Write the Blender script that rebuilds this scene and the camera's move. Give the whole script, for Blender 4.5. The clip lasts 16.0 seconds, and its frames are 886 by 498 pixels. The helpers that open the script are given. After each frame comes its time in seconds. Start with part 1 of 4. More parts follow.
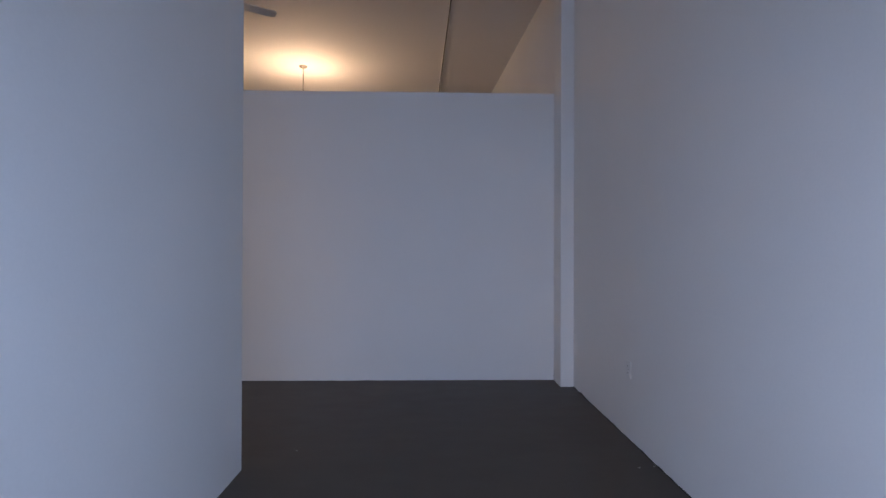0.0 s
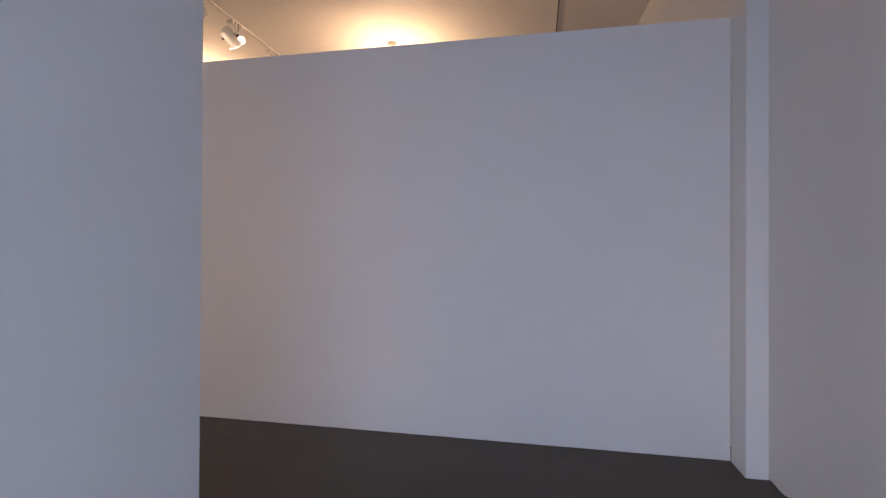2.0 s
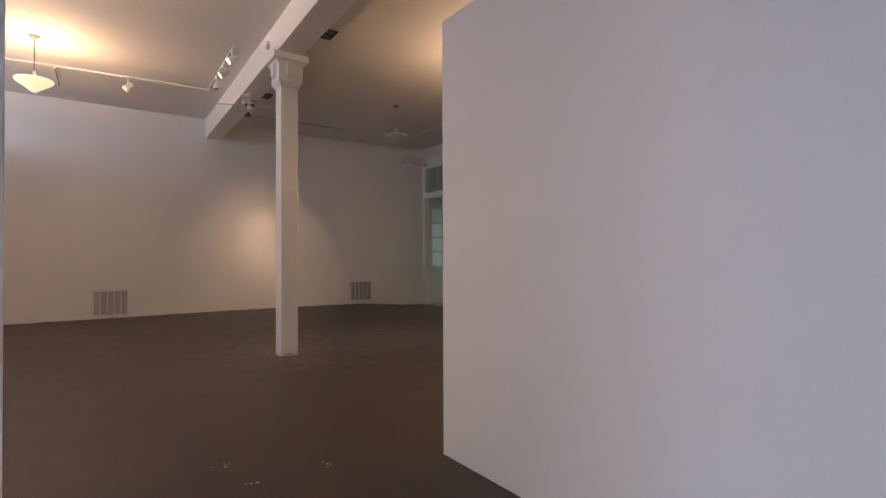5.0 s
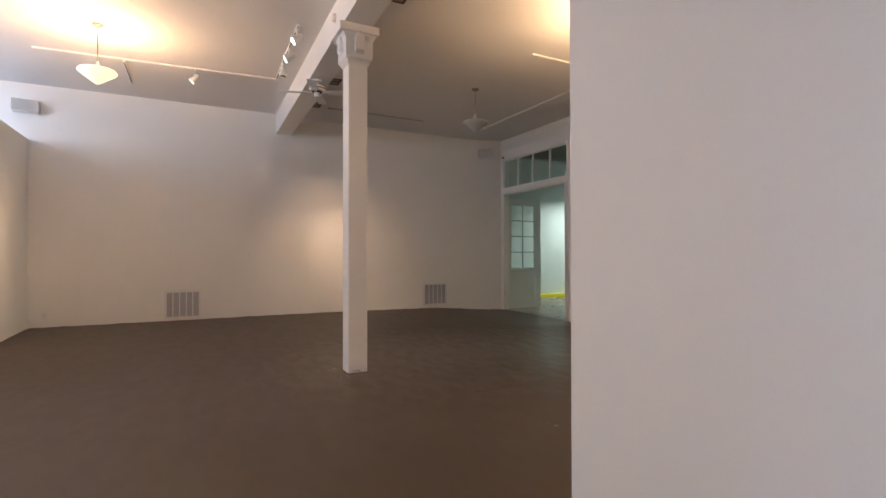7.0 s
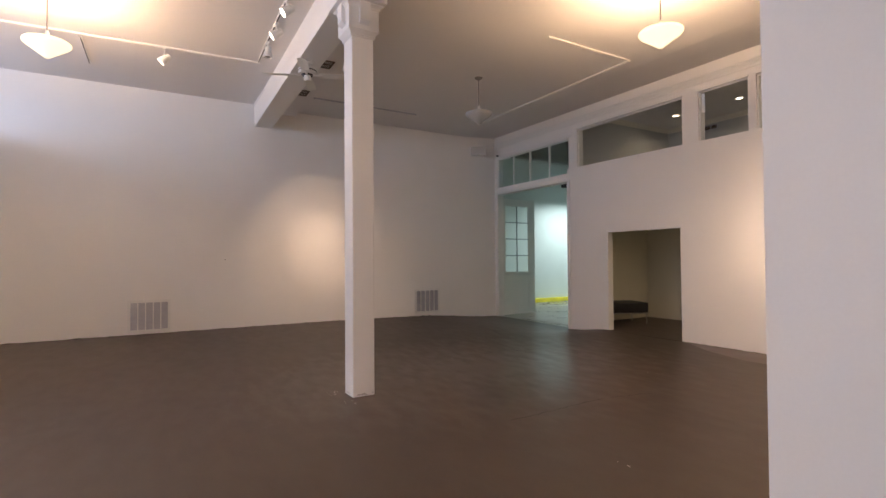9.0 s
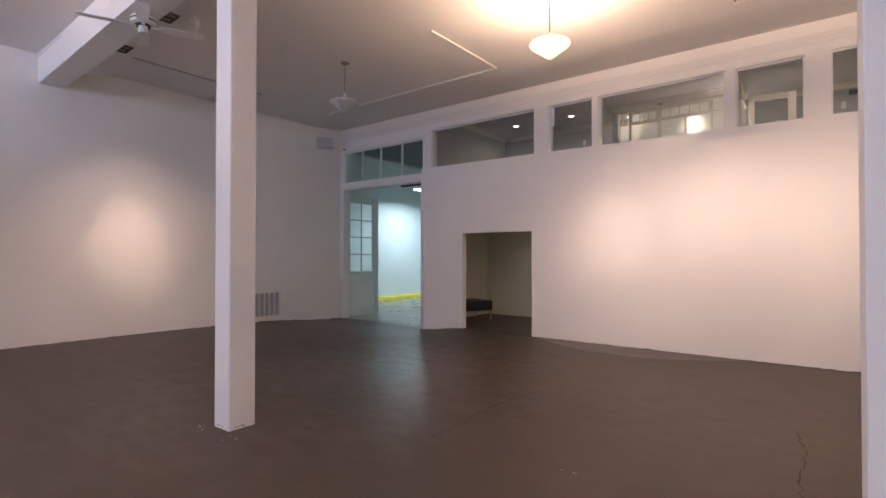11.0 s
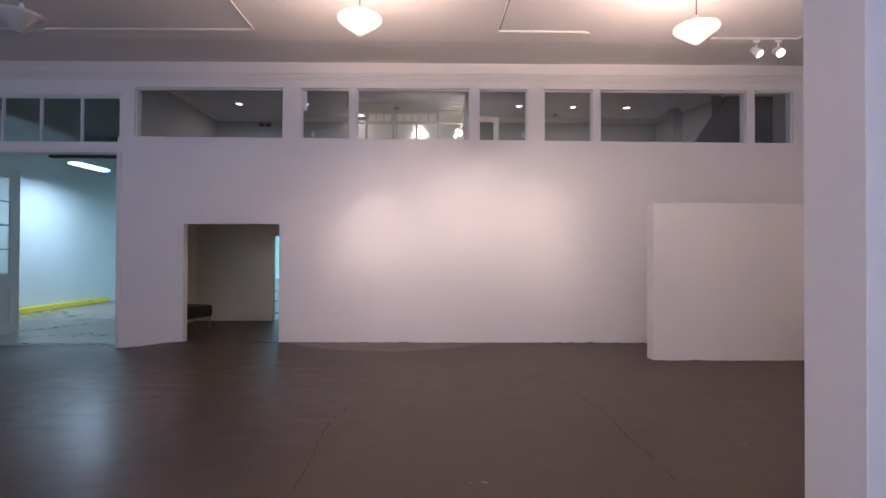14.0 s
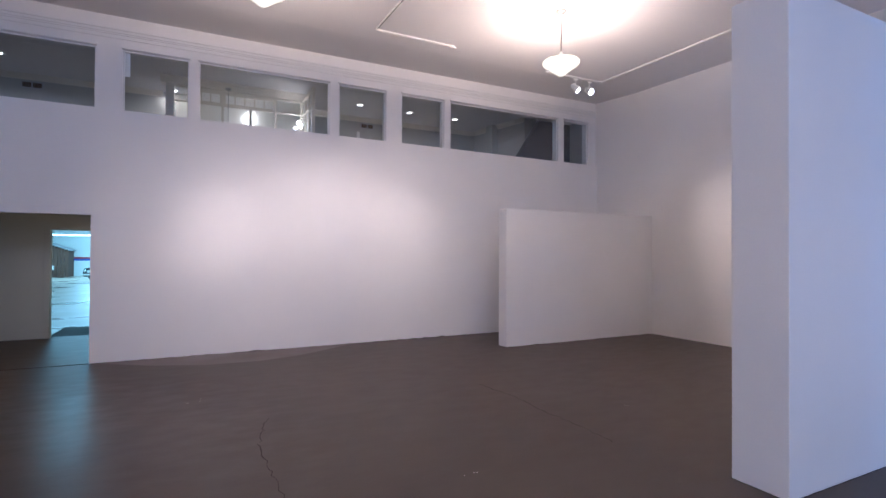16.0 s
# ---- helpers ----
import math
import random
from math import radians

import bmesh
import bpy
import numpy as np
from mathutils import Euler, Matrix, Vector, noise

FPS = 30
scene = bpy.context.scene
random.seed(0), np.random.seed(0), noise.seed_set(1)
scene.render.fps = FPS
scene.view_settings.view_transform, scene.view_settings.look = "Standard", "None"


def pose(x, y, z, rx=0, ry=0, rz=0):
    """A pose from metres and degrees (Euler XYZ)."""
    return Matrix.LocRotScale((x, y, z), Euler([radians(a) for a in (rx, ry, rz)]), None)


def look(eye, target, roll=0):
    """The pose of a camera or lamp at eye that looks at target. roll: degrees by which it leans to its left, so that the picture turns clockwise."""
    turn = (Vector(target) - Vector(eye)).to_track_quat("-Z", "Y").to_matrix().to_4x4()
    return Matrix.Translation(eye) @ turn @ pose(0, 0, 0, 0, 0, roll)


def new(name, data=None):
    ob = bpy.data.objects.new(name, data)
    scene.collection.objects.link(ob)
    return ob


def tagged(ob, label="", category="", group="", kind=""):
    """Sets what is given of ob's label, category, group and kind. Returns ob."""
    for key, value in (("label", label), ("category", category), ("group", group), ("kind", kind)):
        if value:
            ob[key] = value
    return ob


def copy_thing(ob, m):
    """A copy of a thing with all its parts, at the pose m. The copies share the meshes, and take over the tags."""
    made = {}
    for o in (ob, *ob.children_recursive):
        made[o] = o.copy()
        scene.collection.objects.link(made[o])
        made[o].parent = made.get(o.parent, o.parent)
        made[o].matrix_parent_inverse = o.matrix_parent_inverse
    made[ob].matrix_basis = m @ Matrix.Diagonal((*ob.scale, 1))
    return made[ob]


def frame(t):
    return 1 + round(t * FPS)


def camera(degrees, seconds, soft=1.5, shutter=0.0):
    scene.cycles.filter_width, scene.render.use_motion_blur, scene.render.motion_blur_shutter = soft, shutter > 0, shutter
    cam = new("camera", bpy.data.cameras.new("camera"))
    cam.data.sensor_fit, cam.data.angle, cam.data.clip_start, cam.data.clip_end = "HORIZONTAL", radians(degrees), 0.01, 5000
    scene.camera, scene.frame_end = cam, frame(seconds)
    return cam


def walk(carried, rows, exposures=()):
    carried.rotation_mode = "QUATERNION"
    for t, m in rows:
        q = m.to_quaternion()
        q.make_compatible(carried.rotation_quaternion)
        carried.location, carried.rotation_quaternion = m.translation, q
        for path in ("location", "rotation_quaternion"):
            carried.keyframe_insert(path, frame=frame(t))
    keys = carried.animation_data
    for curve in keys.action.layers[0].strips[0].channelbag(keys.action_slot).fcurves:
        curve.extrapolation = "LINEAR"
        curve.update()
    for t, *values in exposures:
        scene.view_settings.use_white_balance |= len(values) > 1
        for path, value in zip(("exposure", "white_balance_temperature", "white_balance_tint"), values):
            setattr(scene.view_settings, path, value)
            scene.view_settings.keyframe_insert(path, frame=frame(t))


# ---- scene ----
cam = camera(83.6, 16.0)
PATH = [
    (0, (3.369, -5.62, 1.465), (3.421, -3.62, 1.474), 0.2),
    (0.5, (3.445, -5.208, 1.488), (3.493, -3.208, 1.496), 0.2),
    (1, (3.452, -4.762, 1.504), (3.406, -2.763, 1.506), 0.1),
    (1.5, (3.479, -4.402, 1.535), (3.288, -2.411, 1.534), -0.0),
    (2, (3.471, -4.005, 1.52), (3.055, -2.049, 1.534), 0.3),
    (2.5, (3.593, -3.717, 1.592), (2.889, -1.845, 1.579), 0.0),
    (3, (3.591, -3.323, 1.558), (2.73, -1.518, 1.56), 0.1),
    (3.5, (3.562, -2.93, 1.5), (2.487, -1.244, 1.519), -0.1),
    (4, (3.435, -2.614, 1.484), (2.12, -1.107, 1.503), -0.3),
    (4.5, (3.257, -2.352, 1.481), (1.734, -1.056, 1.506), -0.5),
    (5, (3.056, -2.164, 1.498), (1.425, -1.007, 1.522), -0.2),
    (7.5, (1.625, -1.692, 1.53), (-0.159, -0.788, 1.556), -0.2),
    (8, (1.341, -1.698, 1.517), (-0.442, -0.793, 1.547), -0.3),
    (10.5, (0.204, -2.098, 1.56), (-1.197, -0.672, 1.592), -0.1),
    (11, (-0.105, -2.213, 1.574), (-1.329, -0.631, 1.6), 0.0),
    (11.5, (-0.378, -2.262, 1.56), (-1.429, -0.56, 1.584), 0.0),
    (12, (-0.663, -2.267, 1.559), (-1.574, -0.487, 1.584), -0.1),
    (12.5, (-0.997, -2.286, 1.565), (-1.682, -0.407, 1.586), -0.1),
    (13, (-1.284, -2.264, 1.573), (-1.738, -0.316, 1.59), 0.1),
    (13.5, (-1.582, -2.19, 1.568), (-1.815, -0.204, 1.587), -0.0),
    (14, (-1.868, -2.15, 1.549), (-1.852, -0.15, 1.567), 0.2),
    (14.5, (-2.19, -2.094, 1.518), (-1.954, -0.108, 1.538), 0.1),
    (15, (-2.536, -2.025, 1.516), (-2.089, -0.076, 1.537), 0.0),
    (15.5, (-2.981, -1.937, 1.533), (-2.282, -0.063, 1.553), 0.3),
    (16, (-3.322, -1.813, 1.537), (-2.432, -0.022, 1.557), 0.3),
]
walk(cam, [(t, look(eye, target, roll)) for t, eye, target, roll in PATH],
     [(0, -1.37, 6500, 22), (1.5, -1.05, 7100, 25), (3, -0.88, 7200, 25), (5, -0.68, 7400, 24), (7.5, -0.16, 7150, 19), (10.5, -0.03, 6250, 25), (12.5, -0.23, 5630, 29),
      (14.5, -0.31, 5230, 29), (16, -0.24, 4850, 23)])

# ---------------------------------------------------------------- world, daylight, exposure
world = bpy.data.worlds.new("world")
scene.world = world
world.use_nodes = True
wn, wl = world.node_tree.nodes, world.node_tree.links
sky = wn.new("ShaderNodeTexSky")
sky.sky_type = 'NISHITA'
sky.sun_disc = False
sky.sun_elevation = radians(14)
sky.sun_rotation = radians(200)
wl.new(sky.outputs[0], wn["Background"].inputs[0])
wn["Background"].inputs[1].default_value = 0.06


def lamp(name, kind, energy, color, m, **kw):
    data = bpy.data.lights.new(name, kind)
    data.energy, data.color = energy, color
    for key, value in kw.items():
        if key == "size":
            data.size = value
        elif key == "size_y":
            data.shape = 'RECTANGLE'
            data.size_y = value
        elif key == "radius":
            data.shadow_soft_size = value
        elif key == "cone":
            data.spot_size = radians(value)
        elif key == "blend":
            data.spot_blend = value
        elif key == "spread":
            data.spread = radians(value)
    ob = new(name, data)
    ob.matrix_world = m
    return ob


DAY = (0.56, 0.73, 1.0)
ENTRY = (0.45, 0.66, 1.0)
WARM = (1.0, 0.70, 0.41)
SPOT = (1.0, 0.74, 0.50)
CYAN = (0.73, 0.99, 0.98)
COOL = (0.50, 0.97, 0.95)
# area lamps for sky light in the unseen openings of the shop front
lamp("daylight_entry", 'AREA', 168, ENTRY, look((3.5, -6.38, 1.55), (3.5, -4.9, 0.0)), size=2.4, size_y=1.4)
lamp("daylight_shop", 'AREA', 55, DAY, look((-1.85, -6.2, 1.75), (-1.85, 0.0, 1.75)), size=5.4, size_y=2.2)
lamp("daylight_high", 'AREA', 190, DAY, look((-6.2, -6.3, 4.05), (-6.2, 0, 4.4)), size=7.0, size_y=0.9)

# ---------------------------------------------------------------- materials


def material(name, color, rough=0.6, metal=0.0, scale=3.0, vary=0.06, fine=60.0, bump=0.15, depth=0.002, emit=None, power=0.0, spec=0.5,
             stretch=(1, 1, 1), rough_vary=0.08):
    """Principled surface with large stains, fine grain and relief, in object space."""
    m = bpy.data.materials.new(name)
    m.use_nodes = True
    n, l = m.node_tree.nodes, m.node_tree.links
    b = n["Principled BSDF"]
    b.inputs["Metallic"].default_value = metal
    b.inputs["Specular IOR Level"].default_value = spec
    co = n.new("ShaderNodeTexCoord")
    mp = n.new("ShaderNodeMapping")
    mp.inputs["Scale"].default_value = stretch
    l.new(co.outputs["Object"], mp.inputs[0])
    big, small = n.new("ShaderNodeTexNoise"), n.new("ShaderNodeTexNoise")
    for node, s, d in ((big, scale, 5.0), (small, fine, 3.0)):
        node.inputs["Scale"].default_value = s
        node.inputs["Detail"].default_value = d
        l.new(mp.outputs[0], node.inputs["Vector"])
    mix = n.new("ShaderNodeMath")
    mix.operation = 'MULTIPLY_ADD'
    l.new(small.outputs["Fac"], mix.inputs[0])
    mix.inputs[1].default_value = 0.35
    l.new(big.outputs["Fac"], mix.inputs[2])
    rng = n.new("ShaderNodeMapRange")
    rng.inputs["From Min"].default_value, rng.inputs["From Max"].default_value = 0.4, 0.95
    rng.inputs["To Min"].default_value, rng.inputs["To Max"].default_value = 1 - vary, 1 + vary
    l.new(mix.outputs[0], rng.inputs["Value"])
    col = n.new("ShaderNodeMix")
    col.data_type, col.blend_type = 'RGBA', 'MULTIPLY'
    col.inputs["Factor"].default_value = 1.0
    col.inputs["A"].default_value = (*color, 1)
    l.new(rng.outputs[0], col.inputs["B"])
    l.new(col.outputs["Result"], b.inputs["Base Color"])
    rr = n.new("ShaderNodeMapRange")
    rr.inputs["From Min"].default_value, rr.inputs["From Max"].default_value = 0.3, 0.7
    rr.inputs["To Min"].default_value, rr.inputs["To Max"].default_value = max(0.02, rough - rough_vary), min(1, rough + rough_vary)
    l.new(big.outputs["Fac"], rr.inputs["Value"])
    l.new(rr.outputs[0], b.inputs["Roughness"])
    if bump:
        bp = n.new("ShaderNodeBump")
        bp.inputs["Strength"].default_value, bp.inputs["Distance"].default_value = bump, depth
        l.new(small.outputs["Fac"], bp.inputs["Height"])
        l.new(bp.outputs[0], b.inputs["Normal"])
    if emit:
        b.inputs["Emission Color"].default_value = (*emit, 1)
        b.inputs["Emission Strength"].default_value = power
    return m


def glass(name, tint=(0.95, 0.97, 0.96), rough=0.0):
    m = bpy.data.materials.new(name)
    m.use_nodes = True
    b = m.node_tree.nodes["Principled BSDF"]
    b.inputs["Base Color"].default_value = (*tint, 1)
    b.inputs["Transmission Weight"].default_value = 1.0
    b.inputs["Roughness"].default_value = rough
    b.inputs["IOR"].default_value = 1.45
    return m


def floor_material():
    """Brown sealed concrete: worn clouds, trowel streaks, patchy gloss."""
    m = material("floor_concrete", (0.079, 0.0605, 0.0475), rough=0.4, scale=0.55, vary=0.11, fine=38.0, bump=0.3, depth=0.006, spec=0.23)
    n, l = m.node_tree.nodes, m.node_tree.links
    b = n["Principled BSDF"]
    co = n["Texture Coordinate"]
    streak = n.new("ShaderNodeTexNoise")
    mp = n.new("ShaderNodeMapping")
    mp.inputs["Scale"].default_value = (0.9, 1.8, 1)
    mp.inputs["Rotation"].default_value = (0, 0, 0.25)
    l.new(co.outputs["Object"], mp.inputs[0])
    l.new(mp.outputs[0], streak.inputs["Vector"])
    streak.inputs["Scale"].default_value, streak.inputs["Detail"].default_value = 1.3, 5.0
    streak.inputs["Distortion"].default_value = 0.8
    ramp = n.new("ShaderNodeMapRange")
    ramp.inputs["From Min"].default_value, ramp.inputs["From Max"].default_value = 0.35, 0.7
    ramp.inputs["To Min"].default_value, ramp.inputs["To Max"].default_value = 0.965, 1.045
    l.new(streak.outputs["Fac"], ramp.inputs["Value"])
    mix = n.new("ShaderNodeMix")
    mix.data_type, mix.blend_type = 'RGBA', 'MULTIPLY'
    mix.inputs["Factor"].default_value = 1.0
    l.new(n["Mix"].outputs["Result"], mix.inputs["A"])
    l.new(ramp.outputs[0], mix.inputs["B"])
    l.new(mix.outputs["Result"], b.inputs["Base Color"])
    # worn and glossy patches of the sealer
    wear = n.new("ShaderNodeTexNoise")
    wear.inputs["Scale"].default_value, wear.inputs["Detail"].default_value = 3.5, 7.0
    l.new(mp.outputs[0], wear.inputs["Vector"])
    gloss = n.new("ShaderNodeMapRange")
    gloss.inputs["From Min"].default_value, gloss.inputs["From Max"].default_value = 0.35, 0.68
    gloss.inputs["To Min"].default_value, gloss.inputs["To Max"].default_value = 0.435, 0.475
    l.new(wear.outputs["Fac"], gloss.inputs["Value"])
    # sealer left thick and uneven before the wide doorway
    spot = n.new("ShaderNodeMapping")
    spot.inputs["Location"].default_value = (2.95, -1.0, 0)
    spot.inputs["Scale"].default_value = (0.62, 0.45, 0)
    l.new(co.outputs["Object"], spot.inputs[0])
    away = n.new("ShaderNodeVectorMath")
    away.operation = 'LENGTH'
    l.new(spot.outputs[0], away.inputs[0])
    ragged = n.new("ShaderNodeMath")
    ragged.operation = 'MULTIPLY_ADD'
    l.new(wear.outputs["Fac"], ragged.inputs[0])
    ragged.inputs[1].default_value = 1.1
    l.new(away.outputs["Value"], ragged.inputs[2])
    thick = n.new("ShaderNodeMapRange")
    thick.inputs["From Min"].default_value, thick.inputs["From Max"].default_value = 0.8, 2.0
    thick.inputs["To Min"].default_value, thick.inputs["To Max"].default_value = 1.0, 0.0
    l.new(ragged.outputs[0], thick.inputs["Value"])
    shine = n.new("ShaderNodeMath")
    shine.operation = 'MULTIPLY_ADD'
    l.new(thick.outputs[0], shine.inputs[0])
    shine.inputs[1].default_value = -0.16
    l.new(gloss.outputs[0], shine.inputs[2])
    l.new(shine.outputs[0], b.inputs["Roughness"])
    relief = n.new("ShaderNodeMath")
    relief.operation = 'MULTIPLY_ADD'
    l.new(thick.outputs[0], relief.inputs[0])
    relief.inputs[1].default_value, relief.inputs[2].default_value = 0.11, 0.012
    l.new(relief.outputs[0], n["Bump"].inputs["Strength"])
    # shallow waves of the hand-trowelled slab under the fine grain
    wave = n.new("ShaderNodeTexNoise")
    wave.inputs["Scale"].default_value, wave.inputs["Detail"].default_value = 4.5, 2.5
    l.new(co.outputs["Object"], wave.inputs["Vector"])
    bp = n.new("ShaderNodeBump")
    bp.inputs["Strength"].default_value, bp.inputs["Distance"].default_value = 0.006, 0.010
    l.new(wave.outputs["Fac"], bp.inputs["Height"])
    l.new(n["Bump"].outputs[0], bp.inputs["Normal"])
    l.new(bp.outputs[0], b.inputs["Normal"])
    return m


WALL = material("wall_paint", (0.86, 0.84, 0.81), rough=0.62, scale=0.7, vary=0.035, fine=70, bump=0.25, depth=0.002)
CEIL = material("ceiling_paint", (0.75, 0.735, 0.73), rough=0.8, scale=0.5, vary=0.03, fine=35, bump=0.15, depth=0.002)
TRIM = material("trim_gloss", (0.82, 0.81, 0.78), rough=0.38, scale=2, vary=0.02, fine=40, bump=0.06, depth=0.001)
FLOOR = floor_material()
FLOOR2 = material("slab_patch", (0.100, 0.076, 0.062), rough=0.42, scale=1.2, vary=0.15, fine=20, bump=0.2, depth=0.003)
GFLOOR = material("garage_concrete", (0.285, 0.25, 0.205), rough=0.34, scale=0.5, vary=0.2, fine=12, bump=0.3, depth=0.006, rough_vary=0.15)
CRACK = material("crack_dirt", (0.045, 0.035, 0.03), rough=0.9, bump=0)
CHIP = material("paint_chip", (0.5, 0.47, 0.45), rough=0.8, bump=0)
TAUPE = material("taupe_paint", (0.70, 0.655, 0.53), rough=0.7, scale=0.8, vary=0.04, fine=50, bump=0.12)
SAGE = material("office_paint", (0.46, 0.47, 0.45), rough=0.7, scale=0.8, vary=0.03, fine=50, bump=0.1)
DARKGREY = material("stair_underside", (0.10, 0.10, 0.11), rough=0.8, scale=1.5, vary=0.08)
CREAM = material("cream_woodwork", (0.76, 0.72, 0.62), rough=0.45, scale=2, vary=0.03, bump=0.06)
METALW = material("white_enamel", (0.80, 0.79, 0.76), rough=0.35, scale=8, vary=0.03, bump=0.0)
GREYPART = material("grey_metal_and_shaded_white", (0.46, 0.46, 0.50), rough=0.5, metal=0.2, scale=8, vary=0.08, bump=0.0)
BROWNVENT = material("brown_vent", (0.10, 0.065, 0.045), rough=0.6, scale=10, vary=0.1, bump=0.0)
DULLSTEEL = material("dull_steel", (0.22, 0.21, 0.20), rough=0.45, metal=0.6, scale=20, vary=0.05, bump=0.0)
STEEL = material("brushed_steel", (0.55, 0.54, 0.52), rough=0.3, metal=1.0, scale=20, vary=0.05, bump=0.0)
BLACK = material("black_vinyl", (0.018, 0.015, 0.017), rough=0.45, scale=6, vary=0.2, fine=150, bump=0.2, depth=0.001)
DARKPART = material("dark_plastic", (0.03, 0.03, 0.03), rough=0.5, bump=0)
YELLOW = material("yellow_kerb_paint", (0.75, 0.60, 0.03), rough=0.55, scale=3, vary=0.15, fine=40, bump=0.25, depth=0.004)
GWALL = material("garage_wall_paint", (0.74, 0.76, 0.74), rough=0.6, scale=0.6, vary=0.07, fine=40, bump=0.2, depth=0.003)
JOIST = material("dark_timber", (0.05, 0.045, 0.04), rough=0.8, scale=2, vary=0.3, stretch=(1, 6, 1))
SHED = material("weathered_boards", (0.095, 0.050, 0.034), rough=0.85, scale=2, vary=0.4, stretch=(5, 5, 0.6))
RED = material("red_stripe", (0.35, 0.05, 0.06), rough=0.5)
BLUE = material("blue_stripe", (0.04, 0.10, 0.45), rough=0.5)
RUBBER = material("rubber_mat", (0.03, 0.035, 0.035), rough=0.8, fine=120, bump=0.4)
CARPAINT = material("car_paint", (0.03, 0.035, 0.045), rough=0.2, scale=3, vary=0.1, bump=0)
CHROME = material("chrome", (0.75, 0.75, 0.75), rough=0.12, metal=1.0, bump=0)
TYRE = material("tyre_rubber", (0.02, 0.02, 0.02), rough=0.8, bump=0)
GLASS = glass("clear_glass")
RIPPLED = glass("rippled_glass", (0.92, 0.96, 0.95), 0.10)
OBSCURE = glass("obscured_glass", (0.90, 0.95, 0.93), 0.28)
FROST = glass("frosted_glass", (0.93, 0.92, 0.84), 0.42)
SHADE_ON = material("lit_glass_shade", (0.85, 0.80, 0.68), rough=0.3, scale=5, vary=0.03, bump=0, emit=(1.0, 0.86, 0.50), power=1.5)
SHADE_OFF = material("white_glass_shade", (0.55, 0.53, 0.50), rough=0.25, scale=5, vary=0.03, bump=0)
BULB = material("lit_lens", (0.9, 0.9, 0.85), rough=0.3, bump=0, emit=(1.0, 0.90, 0.72), power=14)
DOWN = material("downlight_lens", (0.9, 0.9, 0.85), rough=0.3, bump=0, emit=(1.0, 0.86, 0.62), power=12)
TUBE = material("fluorescent_diffuser", (0.9, 0.95, 0.95), rough=0.4, bump=0, emit=(0.55, 0.93, 1.0), power=6)
GLOBE = material("lit_globe", (0.9, 0.9, 0.85), rough=0.3, bump=0, emit=(1.0, 0.88, 0.66), power=10)
FABRIC = material("speaker_cloth", (0.52, 0.51, 0.49), rough=0.9, fine=200, bump=0.3, depth=0.001)

# ---------------------------------------------------------------- builders


def part(name, bm, mat, parent=None, label="", smooth=False):
    """Links a bmesh as one mesh object under a thing or part."""
    me = bpy.data.meshes.new(name)
    bmesh.ops.recalc_face_normals(bm, faces=bm.faces)
    bm.to_mesh(me)
    bm.free()
    if smooth:
        for p in me.polygons:
            p.use_smooth = True
        me.set_sharp_from_angle(angle=radians(40))
    me.materials.append(mat)
    ob = new(name, me)
    if parent:
        ob.parent = parent
    if label:
        ob["label"] = label
    return ob


def thing(name, label, category, group="", at=(0, 0, 0), turn=0):
    ob = new(name)
    ob.empty_display_size = 0.1
    ob.matrix_world = pose(*at, 0, 0, turn)
    return tagged(ob, label, category, group)


def box(x0, x1, y0, y1, z0, z1, bevel=0.0, bm=None):
    bm = bm or bmesh.new()
    made = bmesh.ops.create_cube(bm, size=1.0, matrix=Matrix.LocRotScale(((x0 + x1) / 2, (y0 + y1) / 2, (z0 + z1) / 2), None,
                                 (abs(x1 - x0), abs(y1 - y0), abs(z1 - z0))))
    if bevel:
        edges = list({e for v in made["verts"] for e in v.link_edges})
        bmesh.ops.bevel(bm, geom=edges, offset=bevel, segments=2, affect='EDGES', profile=0.5)
    return bm


def prism(points, axis, a, b, bevel=0.0):
    """A polygon in the other two axes, run from a to b along axis ('x', 'y' or 'z')."""
    bm = bmesh.new()
    place = {"x": lambda p, c: (c, p[0], p[1]), "y": lambda p, c: (p[0], c, p[1]), "z": lambda p, c: (p[0], p[1], c)}[axis]
    lo, hi = [[bm.verts.new(place(p, c)) for p in points] for c in (a, b)]
    bm.faces.new(lo)
    bm.faces.new(list(reversed(hi)))
    for i in range(len(points)):
        j = (i + 1) % len(points)
        bm.faces.new((lo[i], lo[j], hi[j], hi[i]))
    if bevel:
        bmesh.ops.bevel(bm, geom=list(bm.edges), offset=bevel, segments=2, affect='EDGES', profile=0.5)
    return bm


def lathe(profile, segments=32, m=None):
    """A profile of (radius, height) turned about z."""
    bm = bmesh.new()
    rings = []
    for r, z in profile:
        if r < 1e-5:
            rings.append([bm.verts.new((0, 0, z))])
        else:
            rings.append([bm.verts.new((r * math.cos(2 * math.pi * k / segments), r * math.sin(2 * math.pi * k / segments), z)) for k in range(segments)])
    for a, b in zip(rings, rings[1:]):
        for k in range(segments):
            q = (k + 1) % segments
            if len(a) == 1 and len(b) == 1:
                continue
            if len(a) == 1:
                bm.faces.new((a[0], b[k], b[q]))
            elif len(b) == 1:
                bm.faces.new((a[k], b[0], a[q]))
            else:
                bm.faces.new((a[k], b[k], b[q], a[q]))
    if m:
        bm.transform(m)
    return bm


def rod(a, b, r, segments=12):
    """A round bar from a to b, closed at both ends."""
    a, b = Vector(a), Vector(b)
    d = b - a
    q = d.to_track_quat("Z", "Y").to_matrix().to_4x4()
    return lathe([(0, 0), (r, 0), (r, d.length), (0, d.length)], segments, Matrix.Translation(a) @ q)


